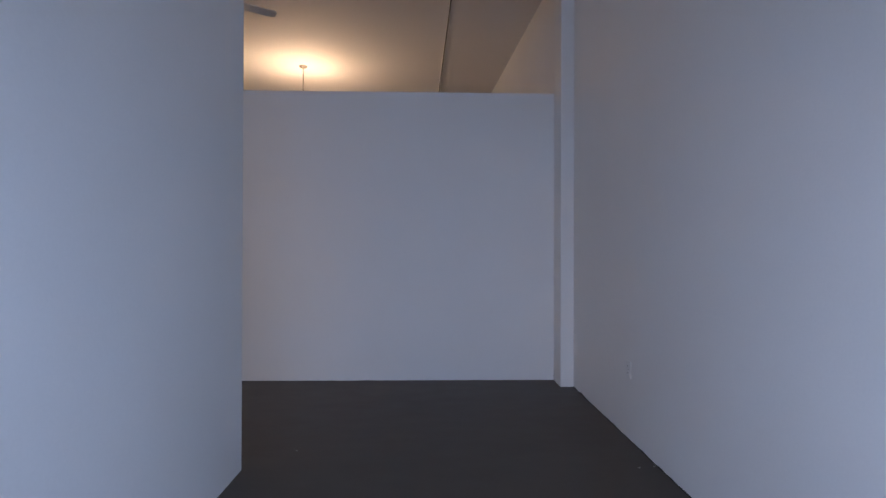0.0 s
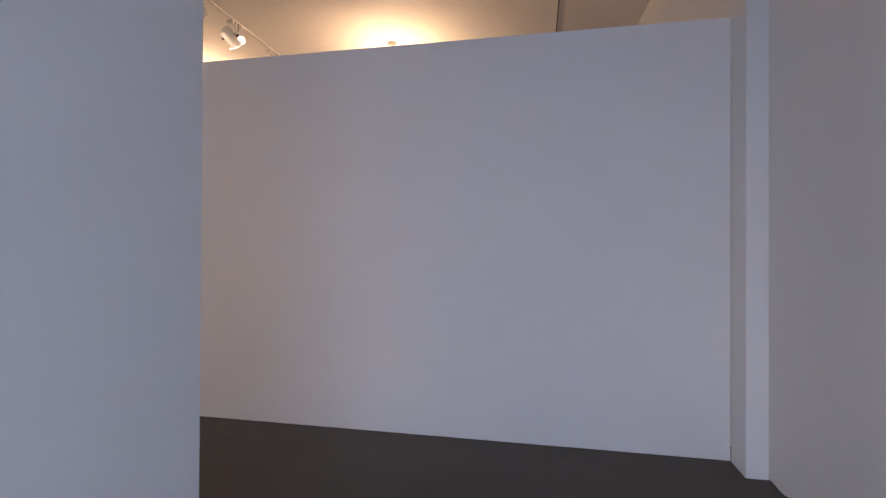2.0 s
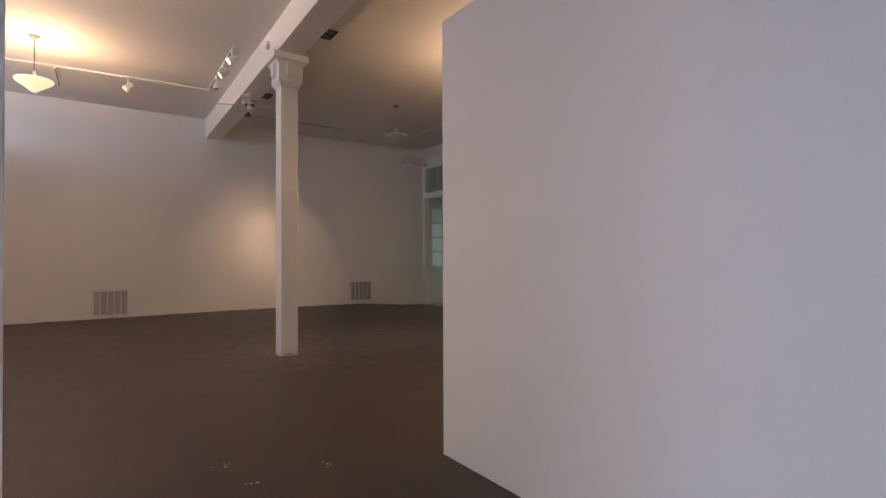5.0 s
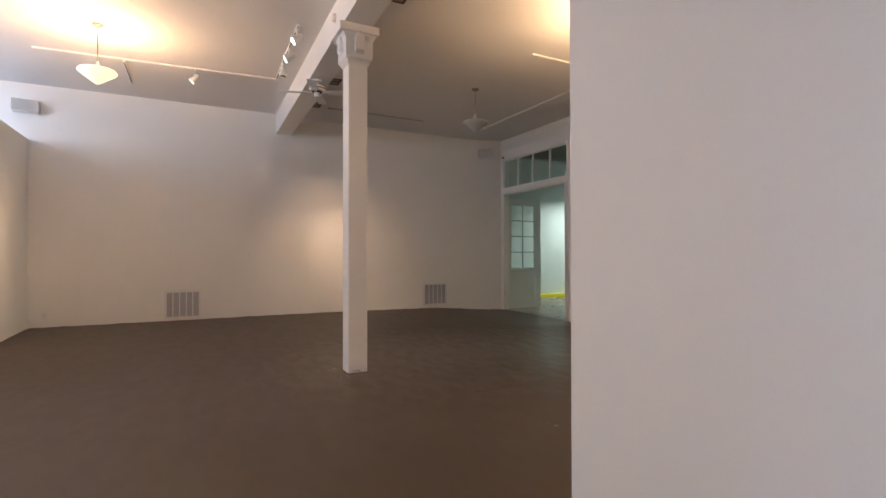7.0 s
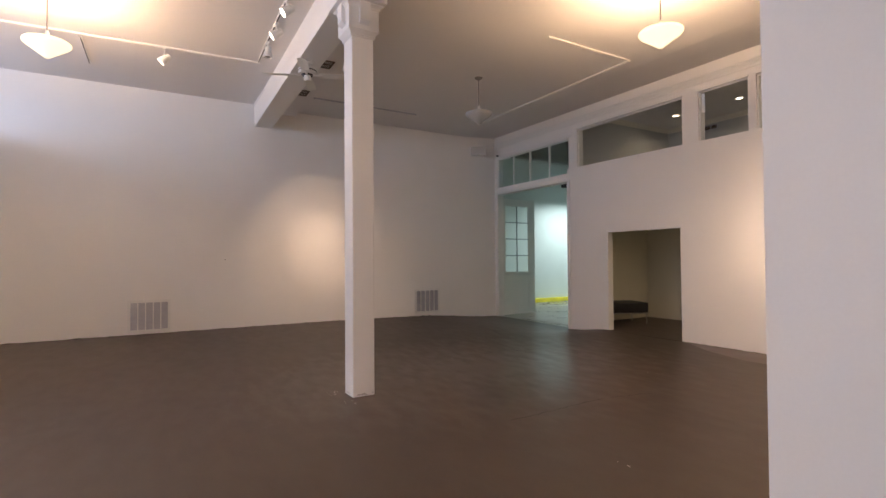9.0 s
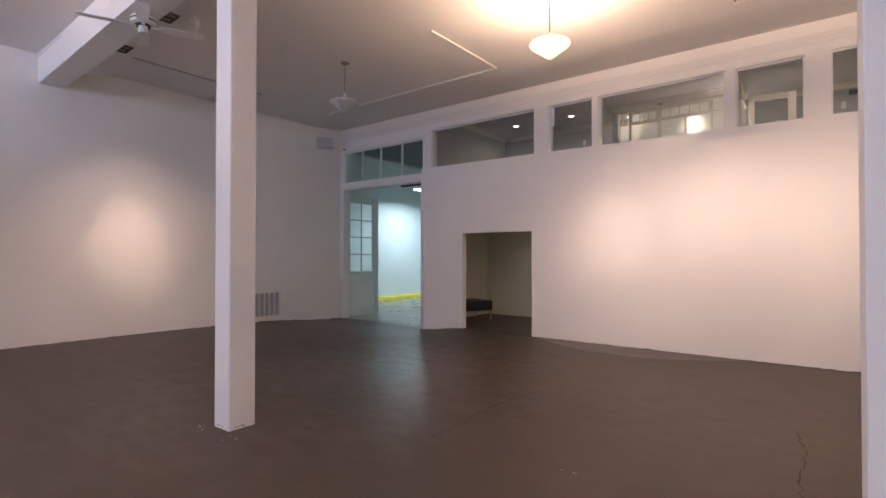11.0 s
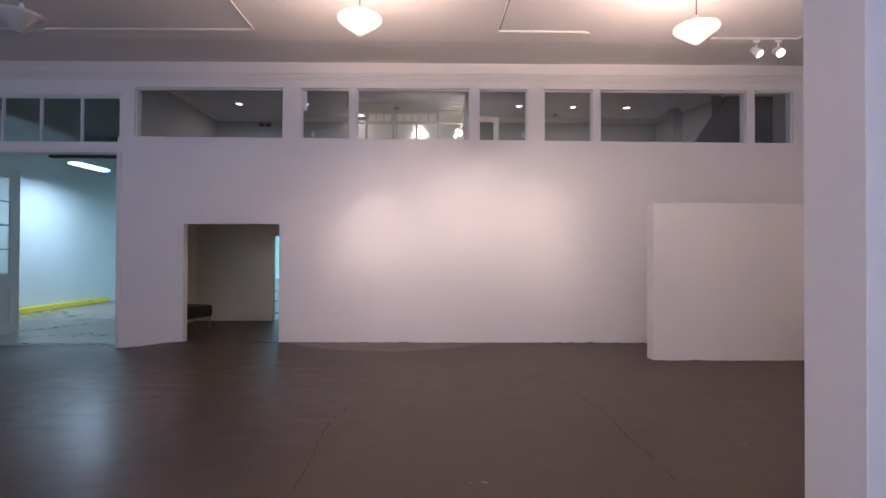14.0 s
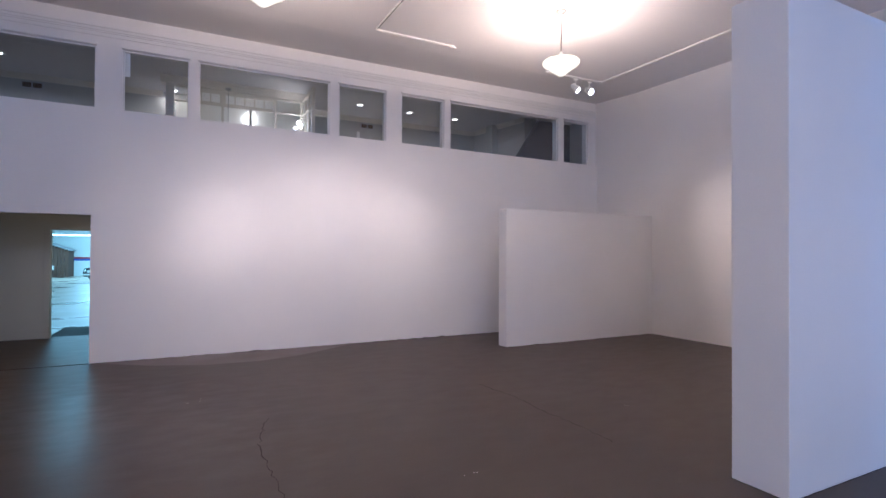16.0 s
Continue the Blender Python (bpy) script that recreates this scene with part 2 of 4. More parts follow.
def holed(u0, u1, v0, v1, holes, w0, w1, axis):
    """A wall slab over u, v with rectangular holes (u0, u1, v0, v1), from w0 to w1 across. axis 'y': u is x; axis 'x': u is y; v is z.
    axis 'z': u is x, v is y."""
    us = sorted({u0, u1, *[c for h in holes for c in h[:2] if u0 < c < u1]})
    vs = sorted({v0, v1, *[c for h in holes for c in h[2:] if v0 < c < v1]})
    solid = {}
    for i in range(len(us) - 1):
        for j in range(len(vs) - 1):
            cu, cv = (us[i] + us[i + 1]) / 2, (vs[j] + vs[j + 1]) / 2
            solid[i, j] = not any(h[0] < cu < h[1] and h[2] < cv < h[3] for h in holes)
    bm = bmesh.new()
    place = {"y": lambda u, v, w: (u, w, v), "x": lambda u, v, w: (w, u, v), "z": lambda u, v, w: (u, v, w)}[axis]
    cache = {}

    def vert(i, j, w):
        if (i, j, w) not in cache:
            cache[i, j, w] = bm.verts.new(place(us[i], vs[j], w))
        return cache[i, j, w]

    for (i, j), ok in solid.items():
        if not ok:
            continue
        for w in (w0, w1):
            bm.faces.new((vert(i, j, w), vert(i + 1, j, w), vert(i + 1, j + 1, w), vert(i, j + 1, w)))
        for di, dj, a, b in ((-1, 0, (i, j), (i, j + 1)), (1, 0, (i + 1, j), (i + 1, j + 1)), (0, -1, (i, j), (i + 1, j)), (0, 1, (i, j + 1), (i + 1, j + 1))):
            if not solid.get((i + di, j + dj), False):
                bm.faces.new((vert(*a, w0), vert(*b, w0), vert(*b, w1), vert(*a, w1)))
    return bm


def structure(name, bm, mat, label, category=""):
    return tagged(part(name, bm, mat), label, category or name.split("_")[0], kind="structure")

# ---------------------------------------------------------------- the gallery: floor, walls, ceiling
XL, ZC, ZS, YF, YW = -10.29, 4.82, 4.87, 6.455, 6.505  # ZS: the ceiling south of the beam


def smooth(t):
    t = min(1.0, max(0.0, t))
    return t * t * (3 - 2 * t)


def floor_height(x, y):
    """The old slab: level in the middle, rising to the west wall and dipping to the wide doorway."""
    rise = smooth((-x - 4.5) / 5.8) * (0.105 - 0.065 * smooth((y - 1) / 5.4))
    return rise - 0.12 * smooth((-x - 6.2) / 1.2) * smooth((y - 4.2) / 2.2)


def sheet(x0, x1, y0, y1, step, height):
    bm = bmesh.new()
    nx, ny = int((x1 - x0) / step) + 1, int((y1 - y0) / step) + 1
    vs = [[bm.verts.new((x0 + (x1 - x0) * i / nx, y0 + (y1 - y0) * j / ny, height(x0 + (x1 - x0) * i / nx, y0 + (y1 - y0) * j / ny)))
           for j in range(ny + 1)] for i in range(nx + 1)]
    for i in range(nx):
        for j in range(ny):
            bm.faces.new((vs[i][j], vs[i + 1][j], vs[i + 1][j + 1], vs[i][j + 1]))
    return bm


structure("floor", sheet(-10.5, 5.2, -8.2, 6.6, 0.25, floor_height), FLOOR, "worn brown sealed concrete gallery floor", "floor")
structure("ceiling_north", prism([(0.1, ZC), (5.45, ZC), (YW, 4.88), (6.7, 4.885), (6.7, 5.0), (0.1, 5.0)], 'x', -10.5, 5.2), CEIL, "high white painted plaster ceiling", "ceiling")
structure("ceiling_south", box(-10.5, 5.2, -8.2, 0.1, ZS, ZS + 0.13), CEIL, "high white painted plaster ceiling before the beam", "ceiling")
structure("wall_west", box(XL - 0.2, XL, -8.2, 6.7, -0.25, ZS + 0.02), WALL, "long white painted plaster wall", "wall")

WINDOWS = [(-7.175, -4.60), (-4.29, -3.44), (-3.318, -1.33), (-1.18, -0.33), (-0.035, 0.825), (0.955, 3.53), (3.68, 4.36)]
W0, W1 = 3.50, 4.425
TRANSOM = (-10.16, -7.44, 3.46, 4.28)
holes = [(a, b, W0, W1) for a, b in WINDOWS] + [TRANSOM, (-10.16, -7.44, -0.3, 3.28), (-7.44, 5.3, -0.3, W0)]
structure("wall_north_upper", holed(-10.29, 4.75, -0.25, 4.95, holes, YW, 6.70, 'y'), WALL, "white wall strip with a row of high office windows", "wall")
display = holed(-7.44, 4.75, -0.25, 3.56, [(-6.288, -4.635, -0.3, 2.05)], YF, 6.60, 'y')
for v in display.verts:
    if v.co.z > 3.0:
        v.co.z -= 0.0055 * (v.co.x + 7.0)
structure("wall_north", display, WALL,
          "wide white display wall with a plain doorway", "wall")
structure("wall_east", prism([(4.90, 0.0), (4.57, 6.50), (4.57, 6.70), (5.2, 6.70), (5.2, 0.0)], 'z', -0.05, 4.93), WALL, "white painted side wall", "wall")
structure("wall_east_entry", box(4.93, 5.2, -8.2, 0.0, -0.05, ZS + 0.02), WALL, "white painted wall of the entry passage", "wall")
structure("pilaster", box(4.785, 4.93, -0.28, 0.0, -0.05, ZS + 0.02, 0.008), WALL, "white painted wall pier", "pilaster")

# mouldings along the window wall
CORNICE = [(YW, 4.560), (YW - 0.014, 4.560)]
for groove in (4.606, 4.632, 4.676):
    CORNICE += [(YW - 0.014, groove), (YW - 0.002, groove + 0.002), (YW - 0.002, groove + 0.007), (YW - 0.014, groove + 0.009)]
CORNICE += [(YW - 0.014, 4.706), (YW, 4.712)]
structure("trim_cornice", prism(CORNICE, 'x', XL, 4.57), TRIM, "white painted picture moulding above the windows", "moulding")
for k, (a, b) in enumerate(WINDOWS):
    structure("trim_head", box(a - 0.012, b + 0.012, YW - 0.022, YW, W1 + 0.004, W1 + 0.030, 0.003), TRIM, "white window head casing", "moulding")
structure("trim_transom_head", box(-10.25, -7.36, YW - 0.02, YW, 4.29, 4.35, 0.005), TRIM, "white casing above the transom lights", "moulding")
structure("trim_jamb", box(-7.44, -7.36, YF - 0.02, YF, -0.13, 3.30, 0.004), TRIM, "white casing of the wide doorway", "moulding")
structure("trim_door_head", box(-10.26, -7.44, YW - 0.025, YW, 3.285, 3.33, 0.005), TRIM, "white casing under the transom lights", "moulding")


def window_unit(name, x0, x1, z0, z1, mullions, label, y=6.56, bead=0.022, mat=TRIM, pane_mat=GLASS):
    """Fixed light: edge beads, upright bars, one pane for each bay."""
    w = tagged(thing(name, label, "window"), kind="structure")
    bars = [box(x0, x1, y - 0.02, y + 0.02, z0, z0 + bead), box(x0, x1, y - 0.02, y + 0.02, z1 - bead, z1),
            box(x0, x0 + bead, y - 0.02, y + 0.02, z0 + bead, z1 - bead), box(x1 - bead, x1, y - 0.02, y + 0.02, z0 + bead, z1 - bead)]
    for i, b in enumerate(bars):
        part("window_frame" if i != 0 else "window_sill", b, mat, w)
    xs = [x0 + bead, *mullions, x1 - bead]
    for mx in mullions:
        part("mullion", box(mx - 0.018, mx + 0.018, y - 0.025, y + 0.025, z0 + bead, z1 - bead, 0.004), mat, w)
    for a, b in zip(xs, xs[1:]):
        p = part("pane", box(a - 0.004, b + 0.004, y - 0.003, y + 0.003, z0 + bead - 0.004, z1 - bead + 0.004), pane_mat, w)
        p.visible_shadow = False
    return w


for k, (a, b) in enumerate(WINDOWS):
    window_unit(f"window_{k + 1}", a, b, W0, W1, [], "high fixed office window with a white painted frame")
window_unit("window_8", *TRANSOM[:2], TRANSOM[2], TRANSOM[3], [-9.49, -8.83, -8.12], "four-light glazed transom over the wide doorway", pane_mat=RIPPLED)

# free-standing partitions
structure("partition_entry", box(0.0, 4.785, 0.0, 0.375, -0.03, 3.27, 0.006), WALL, "tall white drywall partition standing free of the ceiling", "partition")
structure("partition_low", box(1.255, 4.75, 5.045, 5.27, -0.03, 2.295, 0.006), WALL, "low white drywall partition against the side wall", "partition")
structure("partition_passage", prism([(2.10, -6.4), (2.115, -2.266), (1.5, -2.375), (1.5, -6.4)], 'z', -0.03, 3.78, 0.006), WALL, "white drywall block beside the entry passage", "partition")
structure("partition_front", box(XL, -5.2, -4.66, -4.48, -0.03, 3.78, 0.006), WALL, "white drywall partition before the shop front", "partition")
# shop front out of view; its openings are placed to let daylight in
structure("wall_south", holed(-10.5, 5.2, -0.05, ZS + 0.02, [(2.25, 4.75, 0.25, 2.30), (-4.6, 0.9, 0.45, 3.10), (-9.8, -2.6, 3.6, 4.5)], -6.6, -6.4, 'y'), WALL,
          "white shop front wall with window openings", "wall")
window_unit("window_9", 2.25, 4.75, 0.25, 2.30, [3.5], "large shop front window", -6.5, 0.05)
window_unit("window_11", -4.6, 0.9, 0.45, 3.10, [-2.8, -0.95], "large shop front window", -6.5, 0.05)
window_unit("window_10", -9.8, -2.6, 3.6, 4.5, [-7.4, -5.0], "high shop front clerestory window", -6.5, 0.05)

# beam, its column and the duct soffit
# the old beam sags a little towards the west wall; each section: x, south and north edge and height of its soffit, south and north edge at the ceiling
beam = bmesh.new()
loops = [[beam.verts.new(p) for p in ((x, s0, z), (x, n0, z), (x, n1, ZS + 0.05), (x, s1, ZS + 0.05))] for x, s0, n0, z, s1, n1 in
         ((XL, 0.125, 0.475, 4.395, 0.115, 0.475), (-4.4, 0.045, 0.41, 4.50, 0.0, 0.41), (4.9, -0.20, 0.22, 4.47, -0.22, 0.22))]
for a, b in zip(loops, loops[1:]):
    for i in range(4):
        beam.faces.new((a[i], a[(i + 1) % 4], b[(i + 1) % 4], b[i]))
beam.faces.new(loops[0])
beam.faces.new(loops[-1])
bmesh.ops.bevel(beam, geom=[e for e in beam.edges if max(v.co.z for v in e.verts) < 4.6 and abs(e.verts[0].co.x - e.verts[1].co.x) > 1], offset=0.008, segments=2, affect='EDGES')
structure("beam", beam, WALL, "deep white painted ceiling beam", "beam")
structure("duct_soffit", prism([(-9.7, 0.46), (-1.9, 0.30), (-2.1, 0.60), (-9.7, 0.84)], 'z', 4.56, ZC), CEIL, "shallow white duct casing along the beam", "soffit")

column = thing("column", "square white painted timber column with a bracketed capital", "column", at=(-4.465, 0.26, 0))
part("shaft", box(-0.13, 0.13, -0.13, 0.13, -0.02, 4.04, 0.012), WALL, column)


def square_rings(levels):
    """A square block turned up through (half width, height) levels."""
    bm = bmesh.new()
    rings = [[bm.verts.new((sx * r, sy * r, z)) for sx, sy in ((-1, -1), (1, -1), (1, 1), (-1, 1))] for r, z in levels]
    for lo, hi in zip(rings, rings[1:]):
        for i in range(4):
            bm.faces.new((lo[i], lo[(i + 1) % 4], hi[(i + 1) % 4], hi[i]))
    bm.faces.new(rings[0])
    bm.faces.new(rings[-1])
    return bm


part("necking", square_rings([(0.131, 4.022), (0.142, 4.024), (0.142, 4.034), (0.136, 4.036), (0.136, 4.041), (0.148, 4.044), (0.148, 4.052), (0.131, 4.053)]), WALL, column)
part("capital", square_rings([(0.140, 4.053), (0.178, 4.098), (0.178, 4.335), (0.186, 4.342), (0.192, 4.358), (0.206, 4.376), (0.222, 4.386), (0.222, 4.398), (0.2, 4.404)]), WALL, column)
part("abacus", box(-0.265, 0.265, -0.275, 0.245, 4.402, 4.503, 0.005), WALL, column)
for k in range(4):
    bracket = prism([(-0.176, 4.150), (-0.226, 4.196), (-0.226, 4.4015), (-0.176, 4.4015)], 'x', -0.062, 0.062, 0.003)
    bracket.transform(Matrix.Rotation(k * math.pi / 2, 4, 'Z'))
    part("bracket", bracket, WALL, column)

chips = bmesh.new()
crnd = random.Random(3)
for k in range(16):
    side, a, r = k % 2, crnd.uniform(-0.11, 0.11), crnd.uniform(0.006, 0.016)
    z = 0.004 + crnd.uniform(0.0, 0.02)
    pts = [(a + r * 1.6 * math.cos(q * 1.05), z + r * crnd.uniform(0.5, 1.1) * (1 + math.sin(q * 1.05)) * 0.6) for q in range(6)]
    chips.faces.new([chips.verts.new((p, -0.1312, h) if side == 0 else (0.1312, p, h)) for p, h in pts])
part("chipped_paint", chips, CHIP, column, "chipped paint at the foot")

# slab repairs, cracks and flakes of paint on the floor
patch_edge = [(-4.55, 6.44), (-3.9, 5.98), (-3.2, 5.70), (-2.5, 5.66), (-1.9, 5.84), (-1.3, 6.20), (-0.95, 6.44)]
bm = bmesh.new()
bm.faces.new([bm.verts.new((x, y, floor_height(x, y) + 0.004)) for x, y in patch_edge])
structure("floor_patch", bm, FLOOR2, "paler repaired strip of concrete along the wall", "floor")


def crack(points, width, seed):
    rnd = random.Random(seed)
    fine_points = []
    for (ax, ay), (bx, by) in zip(points, points[1:]):
        n = max(2, int(math.hypot(bx - ax, by - ay) / 0.06))
        for k in range(n):
            f = k / n
            fine_points.append((ax + (bx - ax) * f + rnd.uniform(-0.018, 0.018), ay + (by - ay) * f + rnd.uniform(-0.012, 0.012)))
    b = bmesh.new()
    rows = []
    for x, y in fine_points:
        w = width * rnd.uniform(0.25, 1.0)
        z = floor_height(x, y) + 0.004
        rows.append((b.verts.new((x - w, y, z)), b.verts.new((x + w, y + w * 0.4, z))))
    for a, c in zip(rows, rows[1:]):
        b.faces.new((a[0], a[1], c[1], c[0]))
    return b


for k, (pts, w) in enumerate([([(-2.82, 1.1), (-2.82, 1.4), (-2.85, 1.9), (-2.87, 2.36), (-2.76, 2.9), (-2.70, 3.1)], 0.005),
                              ([(-0.25, 1.2), (-0.24, 1.7), (-0.26, 2.1), (-0.25, 2.65), (-0.33, 3.3)], 0.006),
                              ([(-6.3, 4.3), (-6.9, 4.1), (-7.5, 4.35), (-8.2, 4.2)], 0.006),
                              ([(-6.6, 3.6), (-6.26, 3.52), (-5.47, 3.36), (-5.46, 3.78)], 0.005)]):
    tagged(structure("floor_crack", crack(pts, w, k), CRACK, "fine dark crack in the concrete floor", "crack"), kind="stuff")


def worn_joint(a, b, seed, wear=1.0):
    """The ragged dark gap and chipped paint where a wall meets the slab: a low strip standing 2 mm proud on the left-hand side of a to b."""
    rng = random.Random(seed)
    (ax, ay), (bx, by) = a, b
    length = math.hypot(bx - ax, by - ay)
    dx, dy = (bx - ax) / length, (by - ay) / length
    n = int(length / 0.07)
    bm = bmesh.new()
    rows = []
    for k in range(n + 1):
        x, y = ax + dx * length * k / n - dy * 0.002, ay + dy * length * k / n + dx * 0.002
        z = floor_height(x, y)
        h = 0.003 + wear * (0.008 * rng.random() ** 2 + (0.012 if rng.random() < 0.05 else 0))
        rows.append([bm.verts.new(p) for p in ((x, y, z - 0.01), (x, y, z + h), (x - dy * 0.003, y + dx * 0.003, z + h * 0.6), (x - dy * 0.006, y + dx * 0.006, z + 0.0015))])
    for p, q in zip(rows, rows[1:]):
        for i in range(3):
            bm.faces.new((p[i], p[i + 1], q[i + 1], q[i]))
    tagged(structure("wall_joint", bm, CRACK, "ragged dark joint between wall and concrete floor", "joint"), kind="stuff")


for k, (a, b) in enumerate([((4.57, YF), (-4.635, YF)), ((-6.288, YF), (-7.36, YF)), ((XL, 6.5), (XL, -4.48)), ((4.785, 0.0), (0.0, 0.0)), ((0.0, 0.0), (0.0, 0.375)),
                            ((4.65, 5.045), (1.255, 5.045)), ((1.255, 5.045), (1.255, 5.27)), ((4.93, -6.4), (4.93, -0.28)), ((4.90, 0.375), (4.65, 5.045))]):
    worn_joint(a, b, 40 + k, 0.15 if k in (3, 4) else 1.0)
structure("threshold_alcove", box(-6.288, -4.635, 6.452, 6.462, -0.05, 0.006), CRACK, "thin dark joint in the floor under the alcove doorway", "joint")
rnd = random.Random(7)
bm = bmesh.new()
for cx, cy, n, s in [(-0.78, -1.4, 7, 0.012), (-0.32, -0.79, 4, 0.014), (-0.32, -1.33, 3, 0.012), (-0.97, -2.45, 2, 0.01), (2.41, -1.97, 3, 0.009), (4.85, -2.31, 2, 0.012),
                     (-4.6, 0.0, 9, 0.016), (-4.2, 0.05, 5, 0.012), (-1.6, 1.2, 3, 0.01), (-5.6, 2.2, 4, 0.012), (-3.3, 3.9, 3, 0.01), (0.6, 1.9, 2, 0.01)]:
    for _ in range(n):
        x, y, r = cx + rnd.gauss(0, 0.05), cy + rnd.gauss(0, 0.04), s * rnd.uniform(0.4, 1.2)
        a0 = rnd.uniform(0, 6)
        z = floor_height(x, y) + 0.005
        bm.faces.new([bm.verts.new((x + r * rnd.uniform(0.5, 1.2) * math.cos(a0 + q * 1.25), y + r * rnd.uniform(0.5, 1.2) * math.sin(a0 + q * 1.25), z)) for q in range(5)])
tagged(part("paint_flakes", bm, CHIP), "scattered pale paint flakes on the concrete floor", "debris", kind="stuff")

# ---------------------------------------------------------------- alcove behind the doorway
structure("alcove_floor", box(-7.42, -3.35, 6.6, 9.35, -0.15, 0.0), FLOOR, "brown concrete floor of the alcove", "floor")
structure("wall_alcove_north", holed(-7.42, -3.35, 0.0, 2.62, [(-5.66, -4.80, 0.0, 1.93)], 9.20, 9.35, 'y'), TAUPE, "taupe painted alcove wall with a doorway", "wall")
structure("wall_alcove_west", box(-7.43, -7.40, 6.60, 9.20, 0.0, 2.62), TAUPE, "taupe painted alcove side wall", "wall")
structure("wall_alcove_east", box(-3.45, -3.35, 6.60, 9.20, 0.0, 2.62), TAUPE, "taupe painted alcove side wall", "wall")
structure("alcove_ceiling", box(-7.42, -3.35, 6.60, 9.35, 2.62, 2.70), TAUPE, "low alcove ceiling", "ceiling")
structure("trim_alcove_jamb", box(-5.74, -5.66, 9.18, 9.20, 0.0, 2.0, 0.003), TAUPE, "plain painted door casing in the alcove", "moulding")
structure("trim_alcove_head", box(-5.66, -4.75, 9.18, 9.20, 1.93, 2.0, 0.003), TAUPE, "plain painted door head casing in the alcove", "moulding")

bench = thing("bench", "black vinyl upholstered bench on slim steel legs", "bench", at=(-6.99, 7.70, 0), turn=-23)
seat = box(-0.37, 0.37, -0.46, 0.46, 0.262, 0.488, 0.026)
for v in seat.verts:
    if v.co.z > 0.45:
        v.co.z += 0.014 * (1 - (v.co.x / 0.37) ** 2) * (1 - (v.co.y / 0.46) ** 2)
part("seat", seat, BLACK, bench, smooth=True)
part("frame", box(-0.355, 0.355, -0.445, 0.445, 0.234, 0.260, 0.003), STEEL, bench, "thin steel frame")
for sx in (-1, 1):
    for sy in (-1, 1):
        part("leg", box(sx * 0.335 - 0.014, sx * 0.335 + 0.014, sy * 0.425 - 0.014, sy * 0.425 + 0.014, 0.0, 0.234, 0.002), STEEL, bench, "slim steel leg")

# ---------------------------------------------------------------- the garage beyond
GZ = -0.105
structure("garage_floor", prism([(6.6, GZ), (12.0, GZ), (47.0, GZ - 0.266), (47.0, -0.7), (6.6, -0.7)], 'x', -13.4, 4.9), GFLOOR, "scuffed grey concrete garage floor", "floor")
structure("garage_wall_west", box(-13.4, -13.2, 6.7, 47.0, -0.5, 5.15), GWALL, "white painted masonry garage wall", "wall")
structure("garage_wall_north", box(-13.2, 4.9, 46.0, 46.2, -0.5, 5.15), GWALL, "white painted masonry end wall", "wall")
structure("garage_wall_east", box(-2.0, -1.8, 10.1, 46.0, -0.5, 5.15), GWALL, "white painted garage side wall", "wall")
structure("garage_wall_south", box(-13.2, -10.49, 6.70, 6.90, GZ, 5.15), GWALL, "white painted garage wall", "wall")
structure("garage_wall_over", box(-13.4, -7.42, 6.50, 6.70, 5.0, 5.25), GWALL, "white painted garage wall above the gallery", "wall")
structure("garage_wall_office", box(-7.42, -7.30, 6.70, 10.1, 4.96, 5.25), GWALL, "white painted garage wall above the offices", "wall")
structure("garage_wall_back", box(-7.30, 4.9, 9.98, 10.1, 4.96, 5.25), GWALL, "white painted garage wall above the offices", "wall")
structure("garage_ceiling", prism([(-13.4, 6.7), (-7.42, 6.7), (-7.42, 10.1), (4.9, 10.1), (4.9, 47.0), (-13.4, 47.0)], 'z', 5.15, 5.25), JOIST, "dark boarded garage ceiling", "ceiling")
for k in range(26):
    y = 13.4 + k * 1.2
    x1 = -7.5 if y < 10.1 else -2.0
    tagged(part("joist", box(-13.2, x1, y - 0.03, y + 0.03, 4.92, 5.148), JOIST), "dark timber ceiling joist in the garage", "joist", "garage ceiling joists")
tagged(part("kerb", prism([(-13.2, GZ), (-13.0, GZ), (-13.02, 0.015), (-13.04, 0.03), (-13.2, 0.03)], 'y', 6.9, 14.74, 0.006), YELLOW),
       "yellow painted concrete kerb along the garage wall", "kerb", kind="structure")


def chipped_line(points, count, spread, seed):
    """Small dark chips broken out of the slab, strewn along a line."""
    rng = random.Random(seed)
    b = bmesh.new()
    legs = list(zip(points, points[1:]))
    for _ in range(count):
        (ax, ay), (bx, by) = rng.choice(legs)
        f = rng.random()
        cx, cy = ax + (bx - ax) * f + rng.gauss(0, spread), ay + (by - ay) * f + rng.gauss(0, spread)
        long, thin, turn = 0.012 + 0.075 * rng.random() ** 3, 0.007 + 0.02 * rng.random() ** 2, math.atan2(by - ay, bx - ax) + rng.gauss(0, 0.5)
        ring = []
        for q in range(7):
            u, v = long * math.cos(q * 0.8976) * rng.uniform(0.6, 1.3), thin * math.sin(q * 0.8976) * rng.uniform(0.6, 1.3)
            ring.append(b.verts.new((cx + u * math.cos(turn) - v * math.sin(turn), cy + u * math.sin(turn) + v * math.cos(turn), GZ + 0.004)))
        b.faces.new(ring)
    return b


